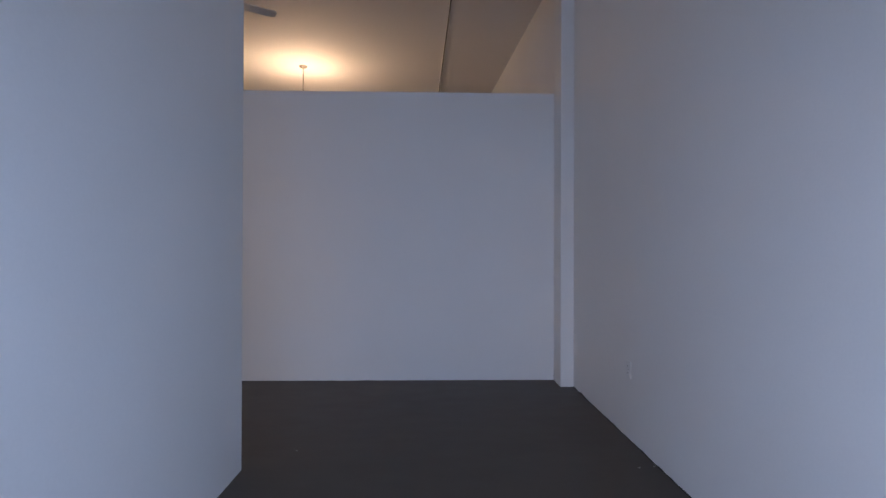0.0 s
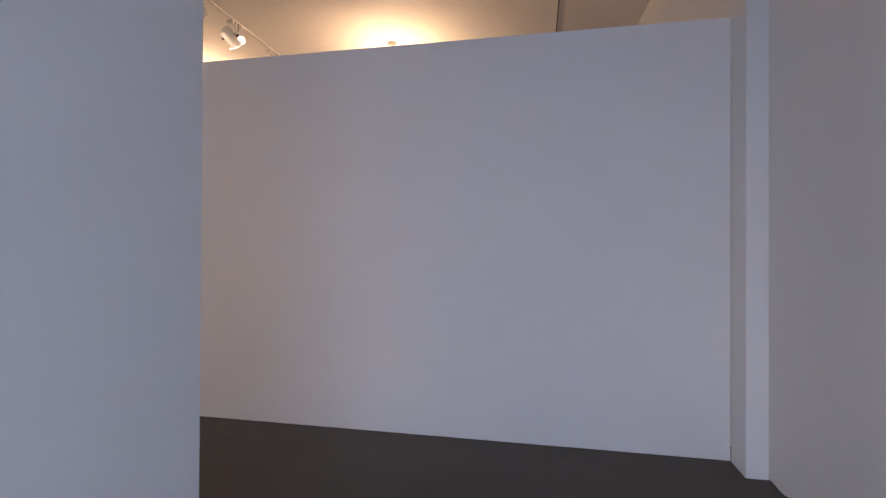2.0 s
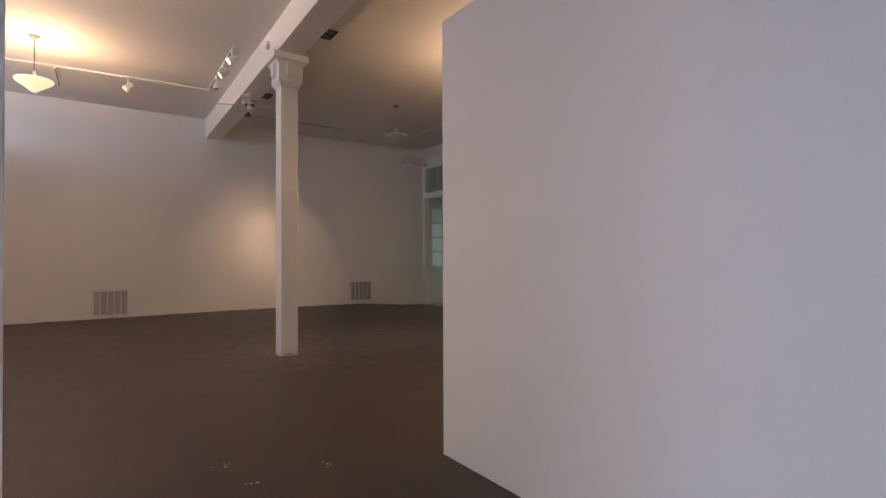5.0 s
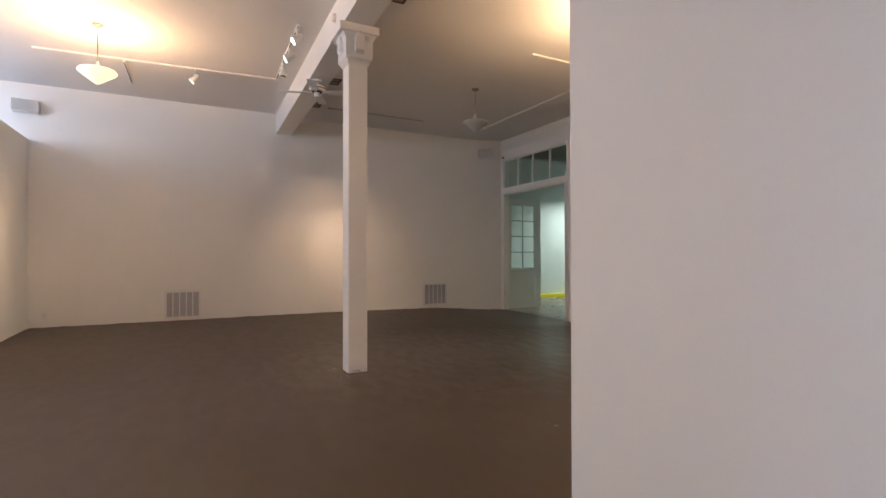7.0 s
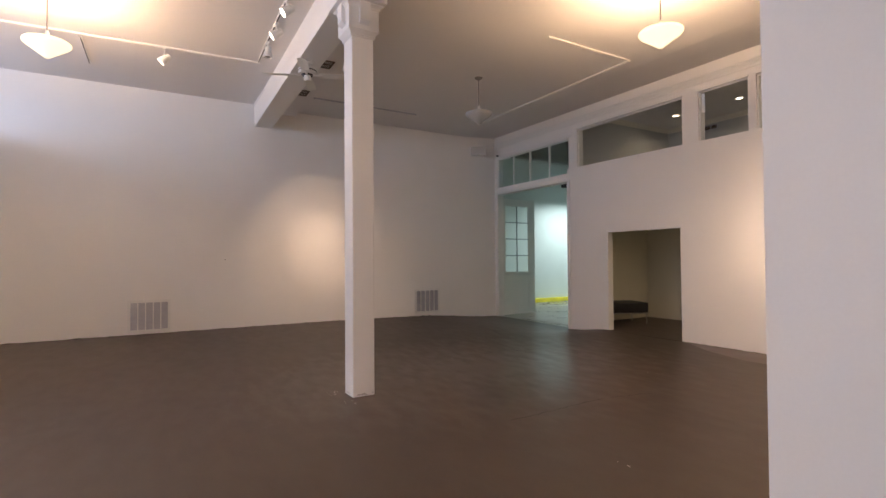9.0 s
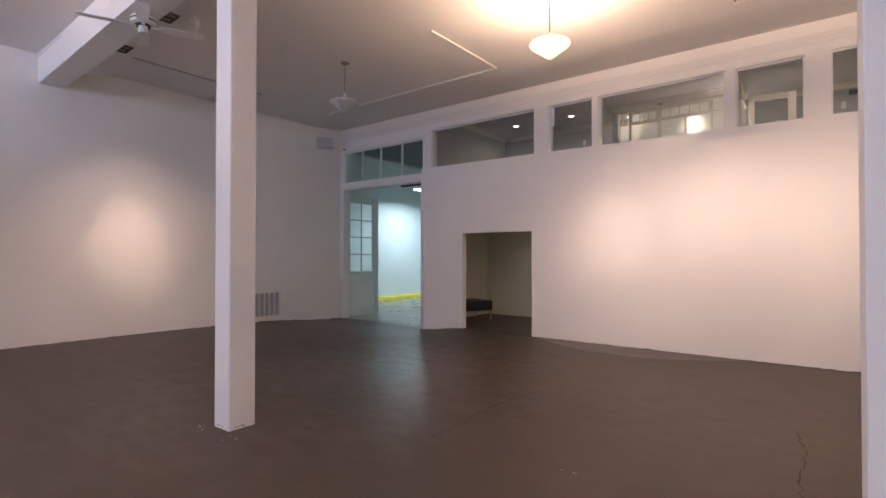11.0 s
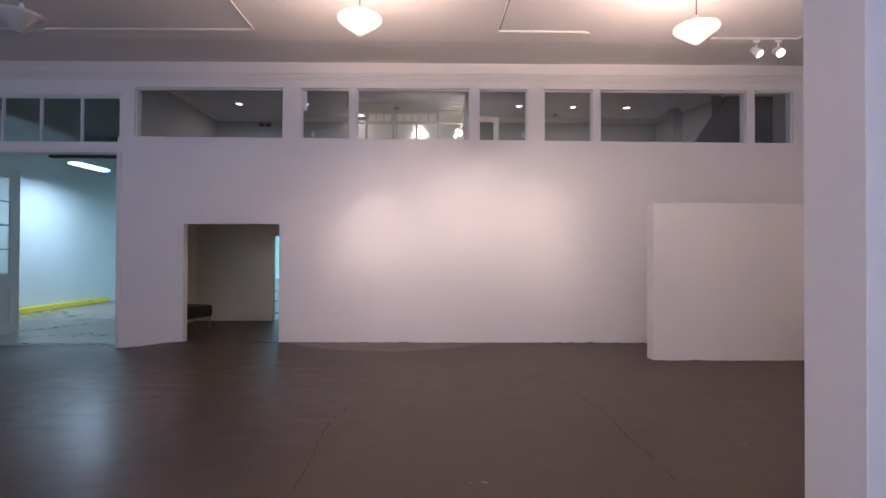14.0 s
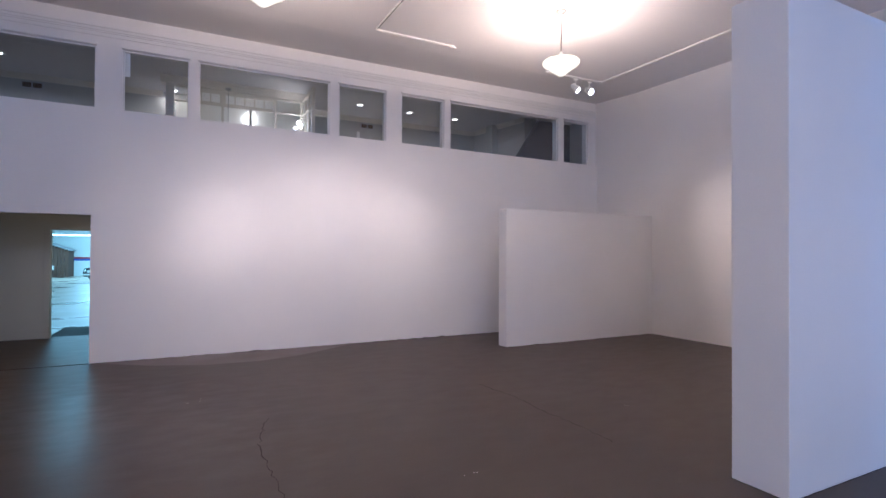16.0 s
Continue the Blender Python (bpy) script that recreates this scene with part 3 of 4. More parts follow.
for k, (pts, count, spread) in enumerate([([(-10.55, 8.2), (-10.25, 8.8), (-9.73, 9.84), (-9.0, 10.7)], 120, 0.05), ([(-9.7, 6.88), (-8.8, 6.82), (-7.8, 6.86)], 70, 0.05),
                                          ([(-9.9, 7.5), (-9.0, 7.9), (-8.1, 7.6)], 50, 0.12), ([(-9.3, 6.70), (-8.3, 6.74), (-7.6, 6.71)], 60, 0.015),
                                          ([(-10.9, 7.6), (-11.6, 10.4), (-11.2, 13.0)], 60, 0.3)]):
    tagged(structure("garage_floor_chips", chipped_line(pts, count, spread, 20 + k), CRACK, "dark chips and scuffs in the garage floor", "chips"), kind="stuff")


def fluorescent(x, y, length, turn, z=4.4):
    f = thing("fluorescent_light", "lit cool white fluorescent ceiling fixture with a wraparound diffuser", "ceiling light", "garage fluorescent lights", (x, y, z), turn)
    part("housing", box(-length / 2, length / 2, -0.09, 0.09, 0.02, 0.07, 0.008), METALW, f)
    part("diffuser", prism([(-0.14, 0.02), (-0.12, -0.035), (0.12, -0.035), (0.14, 0.02)], 'x', -length / 2, length / 2, 0.01), TUBE, f, "glowing diffuser")
    for s in (-1, 1):
        part("hanger", rod((s * length * 0.35, 0, 0.07), (s * length * 0.35, 0, 5.15 - z), 0.008), METALW, f)
    return f


for x, y in ((-9.0, 17.0), (-8.0, 24.0), (-8.0, 31.0), (-9.0, 38.0)):
    fluorescent(x, y, 2.4, 90, 4.4)
fluorescent(-11.66, 11.80, 1.3, 90, 3.94)
fluorescent(-11.0, 43.2, 3.6, 0, 2.78)
tagged(part("beam_garage", box(-11.74, -7.5, 10.42, 10.58, 3.945, 4.16, 0.004), JOIST), "dark timber beam hung across the garage", "beam", kind="structure")
tagged(part("beam_garage_far", box(-11.05, -7.5, 12.62, 12.78, 3.95, 4.16, 0.004), JOIST), "dark timber beam hung across the garage", "beam", kind="structure")
lamp("garage_light_near", 'AREA', 125, CYAN, look((-11.66, 11.80, 3.885), (-11.66, 11.80, 0)), size=0.24, size_y=1.25, spread=160)
lamp("garage_light_far", 'AREA', 640, COOL, look((-8.5, 24.0, 4.25), (-8.5, 24.0, 0)), size=3.0, size_y=16.0)
lamp("garage_light_end", 'AREA', 1500, COOL, look((-8.5, 39.0, 4.25), (-8.5, 39.0, 0)), size=3.0, size_y=6.0)

# open glazed door leaf at the wide doorway
leaf = thing("glazed_door", "white painted half-glazed door leaf standing open into the garage", "door", at=(-10.375, 6.722, -0.10), turn=6.2)
LW, LH = 1.41, 3.33
part("stile", box(-0.022, 0.022, 0.0, 0.21, 0.012, LH, 0.003), TRIM, leaf)
part("stile", box(-0.022, 0.022, 1.145, LW, 0.012, LH, 0.003), TRIM, leaf)
part("rail", box(-0.022, 0.022, 0.21, 1.145, 0.012, 0.20, 0.003), TRIM, leaf)
part("rail", box(-0.022, 0.022, 0.21, 1.145, 0.94, 1.225, 0.003), TRIM, leaf)
part("rail", box(-0.022, 0.022, 0.21, 1.145, 3.13, LH, 0.003), TRIM, leaf)
part("panel", box(-0.008, 0.008, 0.205, 1.15, 0.195, 0.945), TRIM, leaf)
part("sill", box(0.022, 0.05, 0.14, LW - 0.18, 1.13, 1.165, 0.004), TRIM, leaf)
gy0, gy1, gz0, gz1 = 0.21, 1.145, 1.225, 3.13
# bars coloured grey to stand for their dark, backlit look against the panes
part("glazing_bar", box(-0.018, 0.018, (gy0 + gy1) / 2 - 0.014, (gy0 + gy1) / 2 + 0.014, gz0, gz1, 0.003), GREYPART, leaf, "glazing bar with its backlit shade put into the grey")
for k in range(1, 4):
    z = gz0 + (gz1 - gz0) * k / 4
    part("glazing_bar", box(-0.018, 0.018, gy0, gy1, z - 0.014, z + 0.014, 0.003), GREYPART, leaf, "glazing bar with its backlit shade put into the grey")
for i in range(2):
    for k in range(4):
        a, b = gy0 + (gy1 - gy0) * i / 2, gy0 + (gy1 - gy0) * (i + 1) / 2
        z0, z1 = gz0 + (gz1 - gz0) * k / 4, gz0 + (gz1 - gz0) * (k + 1) / 4
        part("pane", box(-0.004, 0.004, a + 0.012, b - 0.012, z0 + 0.012, z1 - 0.012), OBSCURE, leaf, "frosted glass pane")
part("door_bolt", box(0.022, 0.04, 0.02, 0.05, 0.55, 0.62, 0.003), STEEL, leaf, "small steel bolt")

# things far back in the garage
shed = thing("shed", "dark weathered board shed with a sloping roof", "shed", at=(-12.55, 43.8, GZ - 0.242))
for k in range(6):
    a = -0.62 + k * 0.207
    part("board", box(a, a + 0.197, -0.02 + 0.006 * (k % 2), 0.02, 0.0, 2.46 - (a + 0.72) * 0.36, 0.004), SHED, shed)
part("side_wall", box(0.60, 0.64, 0.02, 1.9, 0.0, 1.97), SHED, shed)
part("roof", prism([(-0.66, 2.52), (0.80, 1.99), (0.80, 2.03), (-0.66, 2.57)], 'y', -0.15, 2.0), GREYPART, shed, "grey sheet roof")
for name, mat, z0, z1 in (("wall_stripe_red", RED, 1.01, 1.14), ("wall_stripe_blue", BLUE, 0.86, 1.01)):
    structure(name, box(-13.2, -2.0, 45.985, 45.998, z0, z1), mat, "painted stripe along the garage end wall", "stripe")
tub = thing("utility_sink", "white utility sink beside the shed", "sink", at=(-12.95, 43.3, GZ - 0.238))
part("basin", box(-0.25, 0.25, -0.2, 0.2, 0.55, 0.85, 0.03), METALW, tub)
part("pedestal", box(-0.1, 0.1, -0.1, 0.1, 0.0, 0.55, 0.02), METALW, tub)

car = thing("car", "dark vintage saloon car with chrome bumper parked in the garage", "car", at=(-8.02, 37.67, GZ - 0.195), turn=62)
part("body", prism([(-2.1, 0.28), (-2.15, 0.62), (-2.0, 0.82), (-0.7, 0.92), (1.9, 0.90), (2.1, 0.6), (2.05, 0.3)], 'y', -0.82, 0.82, 0.06), CARPAINT, car, smooth=True)
part("cabin", prism([(-0.75, 0.9), (-0.25, 1.36), (1.0, 1.38), (1.6, 0.9)], 'y', -0.68, 0.68, 0.05), CARPAINT, car, smooth=True)
part("windscreen", prism([(-0.78, 0.93), (-0.30, 1.33), (-0.28, 1.33), (-0.74, 0.93)], 'y', -0.62, 0.62), GLASS, car)
part("bumper", box(-2.25, -2.14, -0.85, 0.85, 0.36, 0.48, 0.03), CHROME, car, "chrome bumper")
part("grille", box(-2.17, -2.12, -0.5, 0.5, 0.52, 0.70, 0.01), CHROME, car, "chrome grille")
for s in (-1, 1):
    part("headlight", lathe([(0, 0.05), (0.07, 0.045), (0.095, 0.01), (0.095, 0), (0, 0)], 20, Matrix.Translation((-2.13, s * 0.66, 0.64)) @ Matrix.Rotation(-math.pi / 2, 4, 'Y')), CHROME, car)
for sx in (-1.3, 1.35):
    for s in (-1, 1):
        w = part("wheel", lathe([(0, -0.09), (0.30, -0.09), (0.33, -0.05), (0.33, 0.05), (0.30, 0.09), (0, 0.09)], 28, Matrix.Translation((sx, s * 0.78, 0.33)) @ Matrix.Rotation(math.pi / 2, 4, 'X')), TYRE, car)
        part("rim", lathe([(0, -0.1), (0.18, -0.1), (0.19, -0.09), (0.19, 0.09), (0.18, 0.1), (0, 0.1)], 24, Matrix.Translation((sx, s * 0.785, 0.33)) @ Matrix.Rotation(math.pi / 2, 4, 'X')), CHROME, w)
tagged(part("doormat", box(-5.86, -4.6, 9.75, 11.42, GZ, GZ + 0.015, 0.005), RUBBER), "dark rubber mat on the garage floor", "mat")

# ---------------------------------------------------------------- offices behind the high windows
OZ = 4.86
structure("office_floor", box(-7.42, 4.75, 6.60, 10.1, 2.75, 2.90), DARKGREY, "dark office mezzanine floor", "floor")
structure("office_ceiling", box(-7.42, 4.75, 6.70, 10.1, OZ, OZ + 0.1), CEIL, "white office ceiling", "ceiling")
structure("office_wall_west", box(-7.42, -7.28, 6.70, 10.1, 2.90, OZ), SAGE, "grey painted office side wall", "wall")
structure("office_wall_north", box(-7.28, 4.75, 9.95, 10.1, 2.90, OZ), SAGE, "grey painted office back wall", "wall")
structure("office_wall_east", prism([(3.45, 9.95), (3.55, 9.25), (3.38, 9.2), (3.42, 8.98), (3.62, 9.0), (3.80, 8.1), (4.75, 8.1), (4.75, 9.95)], 'z', 2.90, OZ), SAGE,
          "grey painted office end wall with a shallow pier", "wall")
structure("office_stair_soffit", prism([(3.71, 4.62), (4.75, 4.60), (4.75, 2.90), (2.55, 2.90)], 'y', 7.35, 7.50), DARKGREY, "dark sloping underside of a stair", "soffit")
structure("office_bulkhead", prism([(8.81, 4.735), (8.80, 4.76), (8.78, 4.775), (8.765, 4.80), (8.73, 4.83), (8.72, OZ), (9.0, OZ), (9.0, 4.735)], 'x', -3.96, -1.30), CREAM, "cream moulded bulkhead above the glazed screen", "bulkhead")
structure("office_partition", box(4.57, 4.75, 6.70, 8.1, 2.90, OZ), SAGE, "grey painted office side wall", "wall")
structure("office_lintel", box(3.60, 4.57, 7.30, 7.40, 4.60, OZ), CEIL, "white office ceiling drop", "ceiling")


def crown(name, a, b):
    """Crown moulding between wall and office ceiling, from a to b in plan, projecting to its right-hand side."""
    a, b = Vector((*a, 0)), Vector((*b, 0))
    d = (b - a).normalized()
    n = Vector((d.y, -d.x, 0))
    prof = [(0, OZ - 0.100), (0.012, OZ - 0.100), (0.014, OZ - 0.084), (0.030, OZ - 0.070), (0.037, OZ - 0.054), (0.064, OZ - 0.026), (0.077, OZ - 0.023), (0.082, OZ - 0.009), (0.09, OZ), (0, OZ)]
    b_ = bmesh.new()
    ends = [[b_.verts.new(p + n * o + Vector((0, 0, z))) for o, z in prof] for p in (a, b)]
    for e in ends:
        b_.faces.new(e)
    for i in range(len(prof)):
        j = (i + 1) % len(prof)
        b_.faces.new((ends[0][i], ends[0][j], ends[1][j], ends[1][i]))
    return structure(name, b_, CREAM, "cream crown moulding of the office", "moulding")


crown("trim_crown", (-7.28, 6.72), (-7.28, 9.95))
crown("trim_crown", (-7.28, 9.95), (-3.98, 9.95))
crown("trim_crown", (-1.15, 9.95), (3.45, 9.95))
crown("trim_crown", (3.45, 9.95), (3.55, 9.25))
crown("trim_crown", (3.62, 9.0), (3.80, 8.1))


def downlight(x, y, z=OZ, watts=15, group="office downlights"):
    d = thing("downlight", "lit recessed ceiling downlight with a white ring", "ceiling light", group, (x, y, z))
    part("ring", lathe([(0.057, -0.002), (0.064, -0.006), (0.078, -0.012), (0.105, -0.008), (0.11, 0.0), (0.057, 0.0)], 28), METALW, d, smooth=True)
    part("lens", lathe([(0, -0.003), (0.058, -0.003)], 24), DOWN, d, "glowing lens")
    lamp("downlight_beam", 'SPOT', watts, (1.0, 0.83, 0.58), look((x, y, z - 0.006), (x, y, 0)), radius=0.004, cone=160, blend=0.6)


for x, y in ((-6.325, 8.88), (-4.85, 8.87), (-0.08, 8.92), (1.14, 8.98), (2.36, 9.0), (-3.77, 9.75)):
    downlight(x, y)
# unseen downlight added to brighten the alcove
downlight(-4.05, 7.75, 2.62, 36, "alcove downlights")


# cream glazed screen inside the office
screen = thing("glazed_screen", "cream glazed office screen with frosted panes and small toplights", "screen", at=(0, 8.88, 0))
SX = [-3.49, -2.89, -2.375, -1.89, -1.37]
part("door_post", box(-3.87, -3.73, -0.07, 0.05, 2.90, 4.735, 0.008), CREAM, screen)
part("head", box(-3.80, -1.34, -0.03, 0.03, 4.69, 4.73, 0.008), CREAM, screen)
part("transom_rail", box(-3.80, -1.34, -0.03, 0.03, 4.425, 4.46, 0.006), CREAM, screen)
part("bottom_panel", box(-3.80, -1.34, -0.03, 0.03, 2.90, 3.55), CREAM, screen)
for x in SX:
    part("post", box(x - 0.022, x + 0.022, -0.035, 0.035, 2.90, 4.43 if x == -2.375 else 4.69, 0.006), CREAM, screen)
for a, b in zip([-3.72, *SX], SX):
    part("pane", box(a + 0.02, b - 0.02, -0.006, 0.006, 3.55, 4.43), FROST, screen, "frosted glass pane")
part("pane", box(-3.70, -3.51, -0.003, 0.003, 4.46, 4.69), GLASS, screen, "clear glass pane")
part("pane", box(-1.87, -1.39, -0.006, 0.006, 4.46, 4.69), FROST, screen, "frosted glass pane")
for x0, x1, n in ((-3.468, -2.912, 3), (-2.868, -1.912, 5)):
    part("toplight_frame", holed(x0, x1, 4.46, 4.69, [(x0 + 0.03 + (x1 - x0 - 0.04) * k / n, x0 + 0.01 + (x1 - x0 - 0.04) * (k + 1) / n, 4.49, 4.655) for k in range(n)], -0.02, 0.02, 'y'), CREAM, screen)
    for k in range(n):
        part("small_pane", box(x0 + 0.025 + (x1 - x0 - 0.04) * k / n, x0 + 0.015 + (x1 - x0 - 0.04) * (k + 1) / n, -0.004, 0.004, 4.485, 4.66), FROST, screen, "small obscured glass pane")
part("side_light", box(-1.36, -1.30, -1.05, 0.03, 4.66, 4.74), CREAM, screen)
part("side_light", box(-1.36, -1.30, -1.05, 0.03, 4.40, 4.44), CREAM, screen)
part("side_light", box(-1.36, -1.30, -1.05, 0.03, 2.90, 3.55), CREAM, screen)
for y in (-1.02, -0.70, -0.36):
    part("side_post", box(-1.36, -1.30, y - 0.022, y + 0.022, 3.55, 4.66), CREAM, screen)
part("side_pane", box(-1.334, -1.326, -1.0, 0.0, 3.55, 4.66), FROST, screen, "frosted side glass")
for x in (-3.20, -2.20):
    part("ball_knob", lathe([(0, -0.03), (0.03, -0.01), (0.03, 0.02), (0, 0.03)], 16, Matrix.Translation((x, -0.02, 4.75))), STEEL, screen, smooth=True)

for pane in screen.children:
    if pane.name.split(".")[0] in ("pane", "small_pane", "side_pane"):
        pane.visible_shadow = False

# white office door standing open
odoor = thing("office_door", "open cream office door with a tall glass light", "door", at=(-1.27, 8.90, 2.90), turn=13)
part("stile", box(0.0, 0.10, -0.02, 0.02, 0.0, 1.74, 0.006), CREAM, odoor)
part("stile", box(0.64, 0.76, -0.02, 0.02, 0.0, 1.74, 0.006), CREAM, odoor)
part("rail", box(0.10, 0.64, -0.02, 0.02, 1.62, 1.74, 0.006), CREAM, odoor)
part("rail", box(0.10, 0.62, -0.02, 0.02, 0.0, 0.35, 0.006), CREAM, odoor)
part("pane", box(0.10, 0.64, -0.003, 0.003, 0.35, 1.62), GLASS, odoor, "clear glass pane").visible_shadow = False

opend = thing("office_pendant", "small white pendant lamp on a thin steel stem", "pendant lamp", at=(0.88, 9.6, OZ))
part("canopy", lathe([(0, 0), (0.06, 0), (0.055, -0.025), (0.012, -0.04), (0, -0.04)], 24), STEEL, opend, smooth=True)
part("stem", rod((0, 0, -0.04), (0, 0, -1.12), 0.006), STEEL, opend)
part("shade", lathe([(0.02, -1.10), (0.10, -1.16), (0.14, -1.26), (0.13, -1.26), (0.09, -1.17), (0.02, -1.12)], 28), SHADE_OFF, opend, smooth=True)
copy_thing(opend, pose(-2.80, 8.62, OZ - 0.14))

# glowing globes stand in for track spotlights mirrored in the window glass
spot_reflection = thing("reflected_spots", "twin glowing globes standing in for track spotlights reflected in the glass", "lamp", at=(-1.42, 8.70, 4.15))
part("arm", rod((0, 0.12, 0.0), (0.07, 0.0, 0.14), 0.01), STEEL, spot_reflection)
for dx, dz, r in ((0.0, 0.03, 0.05), (-0.10, -0.03, 0.035)):
    part("globe", lathe([(r * math.sin(math.pi * k / 10), -r * math.cos(math.pi * k / 10)) for k in range(11)], 20, Matrix.Translation((dx, 0, dz))), GLOBE, spot_reflection, "glowing globe", True)
# fill lamp added at the globes to brighten the screen frames
lamp("globe_bulb", 'POINT', 5, (1.0, 0.86, 0.64), pose(-1.47, 8.58, 4.20), radius=0.05)
inner = thing("hanging_globe_lamp", "lit glass globe lamp hanging behind the frosted screen", "pendant lamp", at=(-2.34, 9.5, OZ))
part("stem", rod((0, 0, 0), (0, 0, -0.36), 0.006), STEEL, inner)
part("globe", lathe([(0.075 * math.sin(math.pi * k / 10), -0.43 - 0.075 * math.cos(math.pi * k / 10)) for k in range(11)], 20), GLOBE, inner, "glowing globe", True)
lamp("hanging_globe_bulb", 'POINT', 9, (1.0, 0.86, 0.64), pose(-2.34, 9.5, OZ - 0.54), radius=0.05)
paper = part("paper_strip", box(-4.275, -4.205, 6.576, 6.579, 4.06, 4.40), METALW)
tagged(paper, "narrow white paper strip stuck inside the high window", "paper")
for x, y in ((-6.12, 9.945), (0.41, 9.945)):
    v = thing("wall_register", "small dark slotted air register high on the office wall", "vent", "office wall registers", (x, y, 4.67))
    part("frame", holed(-0.17, 0.17, -0.06, 0.06, [(-0.15, -0.01, -0.045, 0.045), (0.01, 0.15, -0.045, 0.045)], -0.012, 0.0, 'y'), GREYPART, v)
    part("backing", box(-0.15, 0.15, -0.004, -0.001, -0.045, 0.045), BROWNVENT, v)
for x in (-4.95, 0.18):
    part_ob = part("exit_box", box(x - 0.035, x + 0.035, 9.90, 9.948, 4.37, 4.51, 0.008), METALW)
    tagged(part_ob, "small white wall box in the office", "wall box", "office wall boxes")

# ---------------------------------------------------------------- ceiling fittings of the gallery


def pendant(x, y, lit, drop=0.85, watts=430):
    top = ZS if y < 0 else ZC
    p = thing("pendant_lamp", "white glass bowl pendant lamp on a steel rod, " + ("switched on" if lit else "switched off"), "pendant lamp", "gallery pendant lamps", (x, y, top))
    part("canopy", lathe([(0, 0), (0.075, 0), (0.07, -0.018), (0.03, -0.035), (0.014, -0.05), (0, -0.05)], 28), DULLSTEEL, p, smooth=True)
    part("rod", rod((0, 0, -0.05), (0, 0, -drop + 0.33), 0.008), DULLSTEEL, p)
    part("socket", lathe([(0, -drop + 0.335), (0.012, -drop + 0.335), (0.022, -drop + 0.32), (0.027, -drop + 0.29), (0.027, -drop + 0.19), (0, -drop + 0.19)], 20), METALW, p, smooth=True)
    for s in (-1, 1):
        part("canopy_screw", lathe([(0, -0.03), (0.014, -0.028), (0.014, -0.016), (0, -0.016)], 12, Matrix.Translation((s * 0.046, 0, 0))), DULLSTEEL, p)
    z = -drop
    outer = [(0, z), (0.03, z + 0.006), (0.093, z + 0.055), (0.168, z + 0.112), (0.226, z + 0.152), (0.244, z + 0.174), (0.244, z + 0.190), (0.234, z + 0.201)]
    inner = [(0.226, z + 0.197), (0.235, z + 0.185), (0.219, z + 0.157), (0.163, z + 0.119), (0.088, z + 0.063), (0.0, z + 0.012)]
    part("shade", lathe(outer + inner, 40), SHADE_ON if lit else SHADE_OFF, p, "glowing glass bowl" if lit else "unlit white glass bowl", True)
    for k in range(3):
        a = k * 2.094 + 0.5
        part("strut", rod((0.03 * math.cos(a), 0.03 * math.sin(a), z + 0.22), (0.229 * math.cos(a), 0.229 * math.sin(a), z + 0.196), 0.005, 8), STEEL, p)
    if lit:
        lamp("pendant_bulb", 'POINT', watts, WARM, pose(x, y, top - drop + 0.175), radius=0.05)
        lamp("pendant_bowl_glow", 'AREA', watts * 0.05, WARM, pose(x, y, top - drop - 0.004), size=0.16, size_y=0.16)
    return p


pendant(-2.76, 3.35, True, 0.85, 310)
pendant(-6.50, 3.35, False)
pendant(-6.70, -2.89, True, 0.87, 260)
pendant(-2.76, -2.90, True, 0.87, 280)
pendant(1.05, 3.44, True, 0.885, 315)


def rail(a, b, feed=False, label="white ceiling track rail for spotlights", mat=METALW):
    """Lighting track from a to b in plan, under the ceiling."""
    (ax, ay), (bx, by) = a, b
    length, turn = math.hypot(bx - ax, by - ay), math.degrees(math.atan2(by - ay, bx - ax))
    t = thing("track_rail", label, "track light rail", "gallery track rails", (ax, ay, ZS if ay < 0 else ZC), turn)
    part("channel", prism([(-0.016, 0), (-0.016, -0.022), (-0.0085, -0.022), (-0.0085, -0.008), (0.0085, -0.008), (0.0085, -0.022), (0.016, -0.022), (0.016, 0)], 'x', 0, length), mat, t)
    part("conductor", box(0.01, length - 0.01, -0.008, 0.008, -0.017, -0.0085), DARKPART, t, "dark slot of the rail")
    part("end_cap", box(-0.008, 0.02, -0.02, 0.02, -0.03, -0.001, 0.003), mat, t)
    part("end_cap", box(length - 0.02, length + 0.008, -0.02, 0.02, -0.03, -0.001, 0.003), mat, t)
    if feed:
        part("feed_cap", box(length - 0.06, length + 0.06, 0.024, 0.052, -0.022, -0.001, 0.003), mat, t)


rail((-8.07, -3.94), (-7.83, -0.26))
rail((-7.83, -0.24), (-5.38, -0.306))
rail((-8.09, -2.71), (-9.27, -2.69))
# grey colour here paints the shaded side and slot of the rail
rail((-9.05, 1.06), (-9.08, 3.40), label="ceiling track rail with no lamps, its shaded side put into a grey colour", mat=GREYPART)
rail((-4.58, 3.29), (-4.595, 5.06))
rail((-4.595, 5.08), (-9.05, 5.12))
rail((-0.88, 0.9), (-1.0, 5.05))
rail((-1.0, 5.08), (0.28, 5.09), True)
rail((3.64, 0.8), (3.53, 5.23))
rail((3.53, 5.26), (2.24, 5.27))


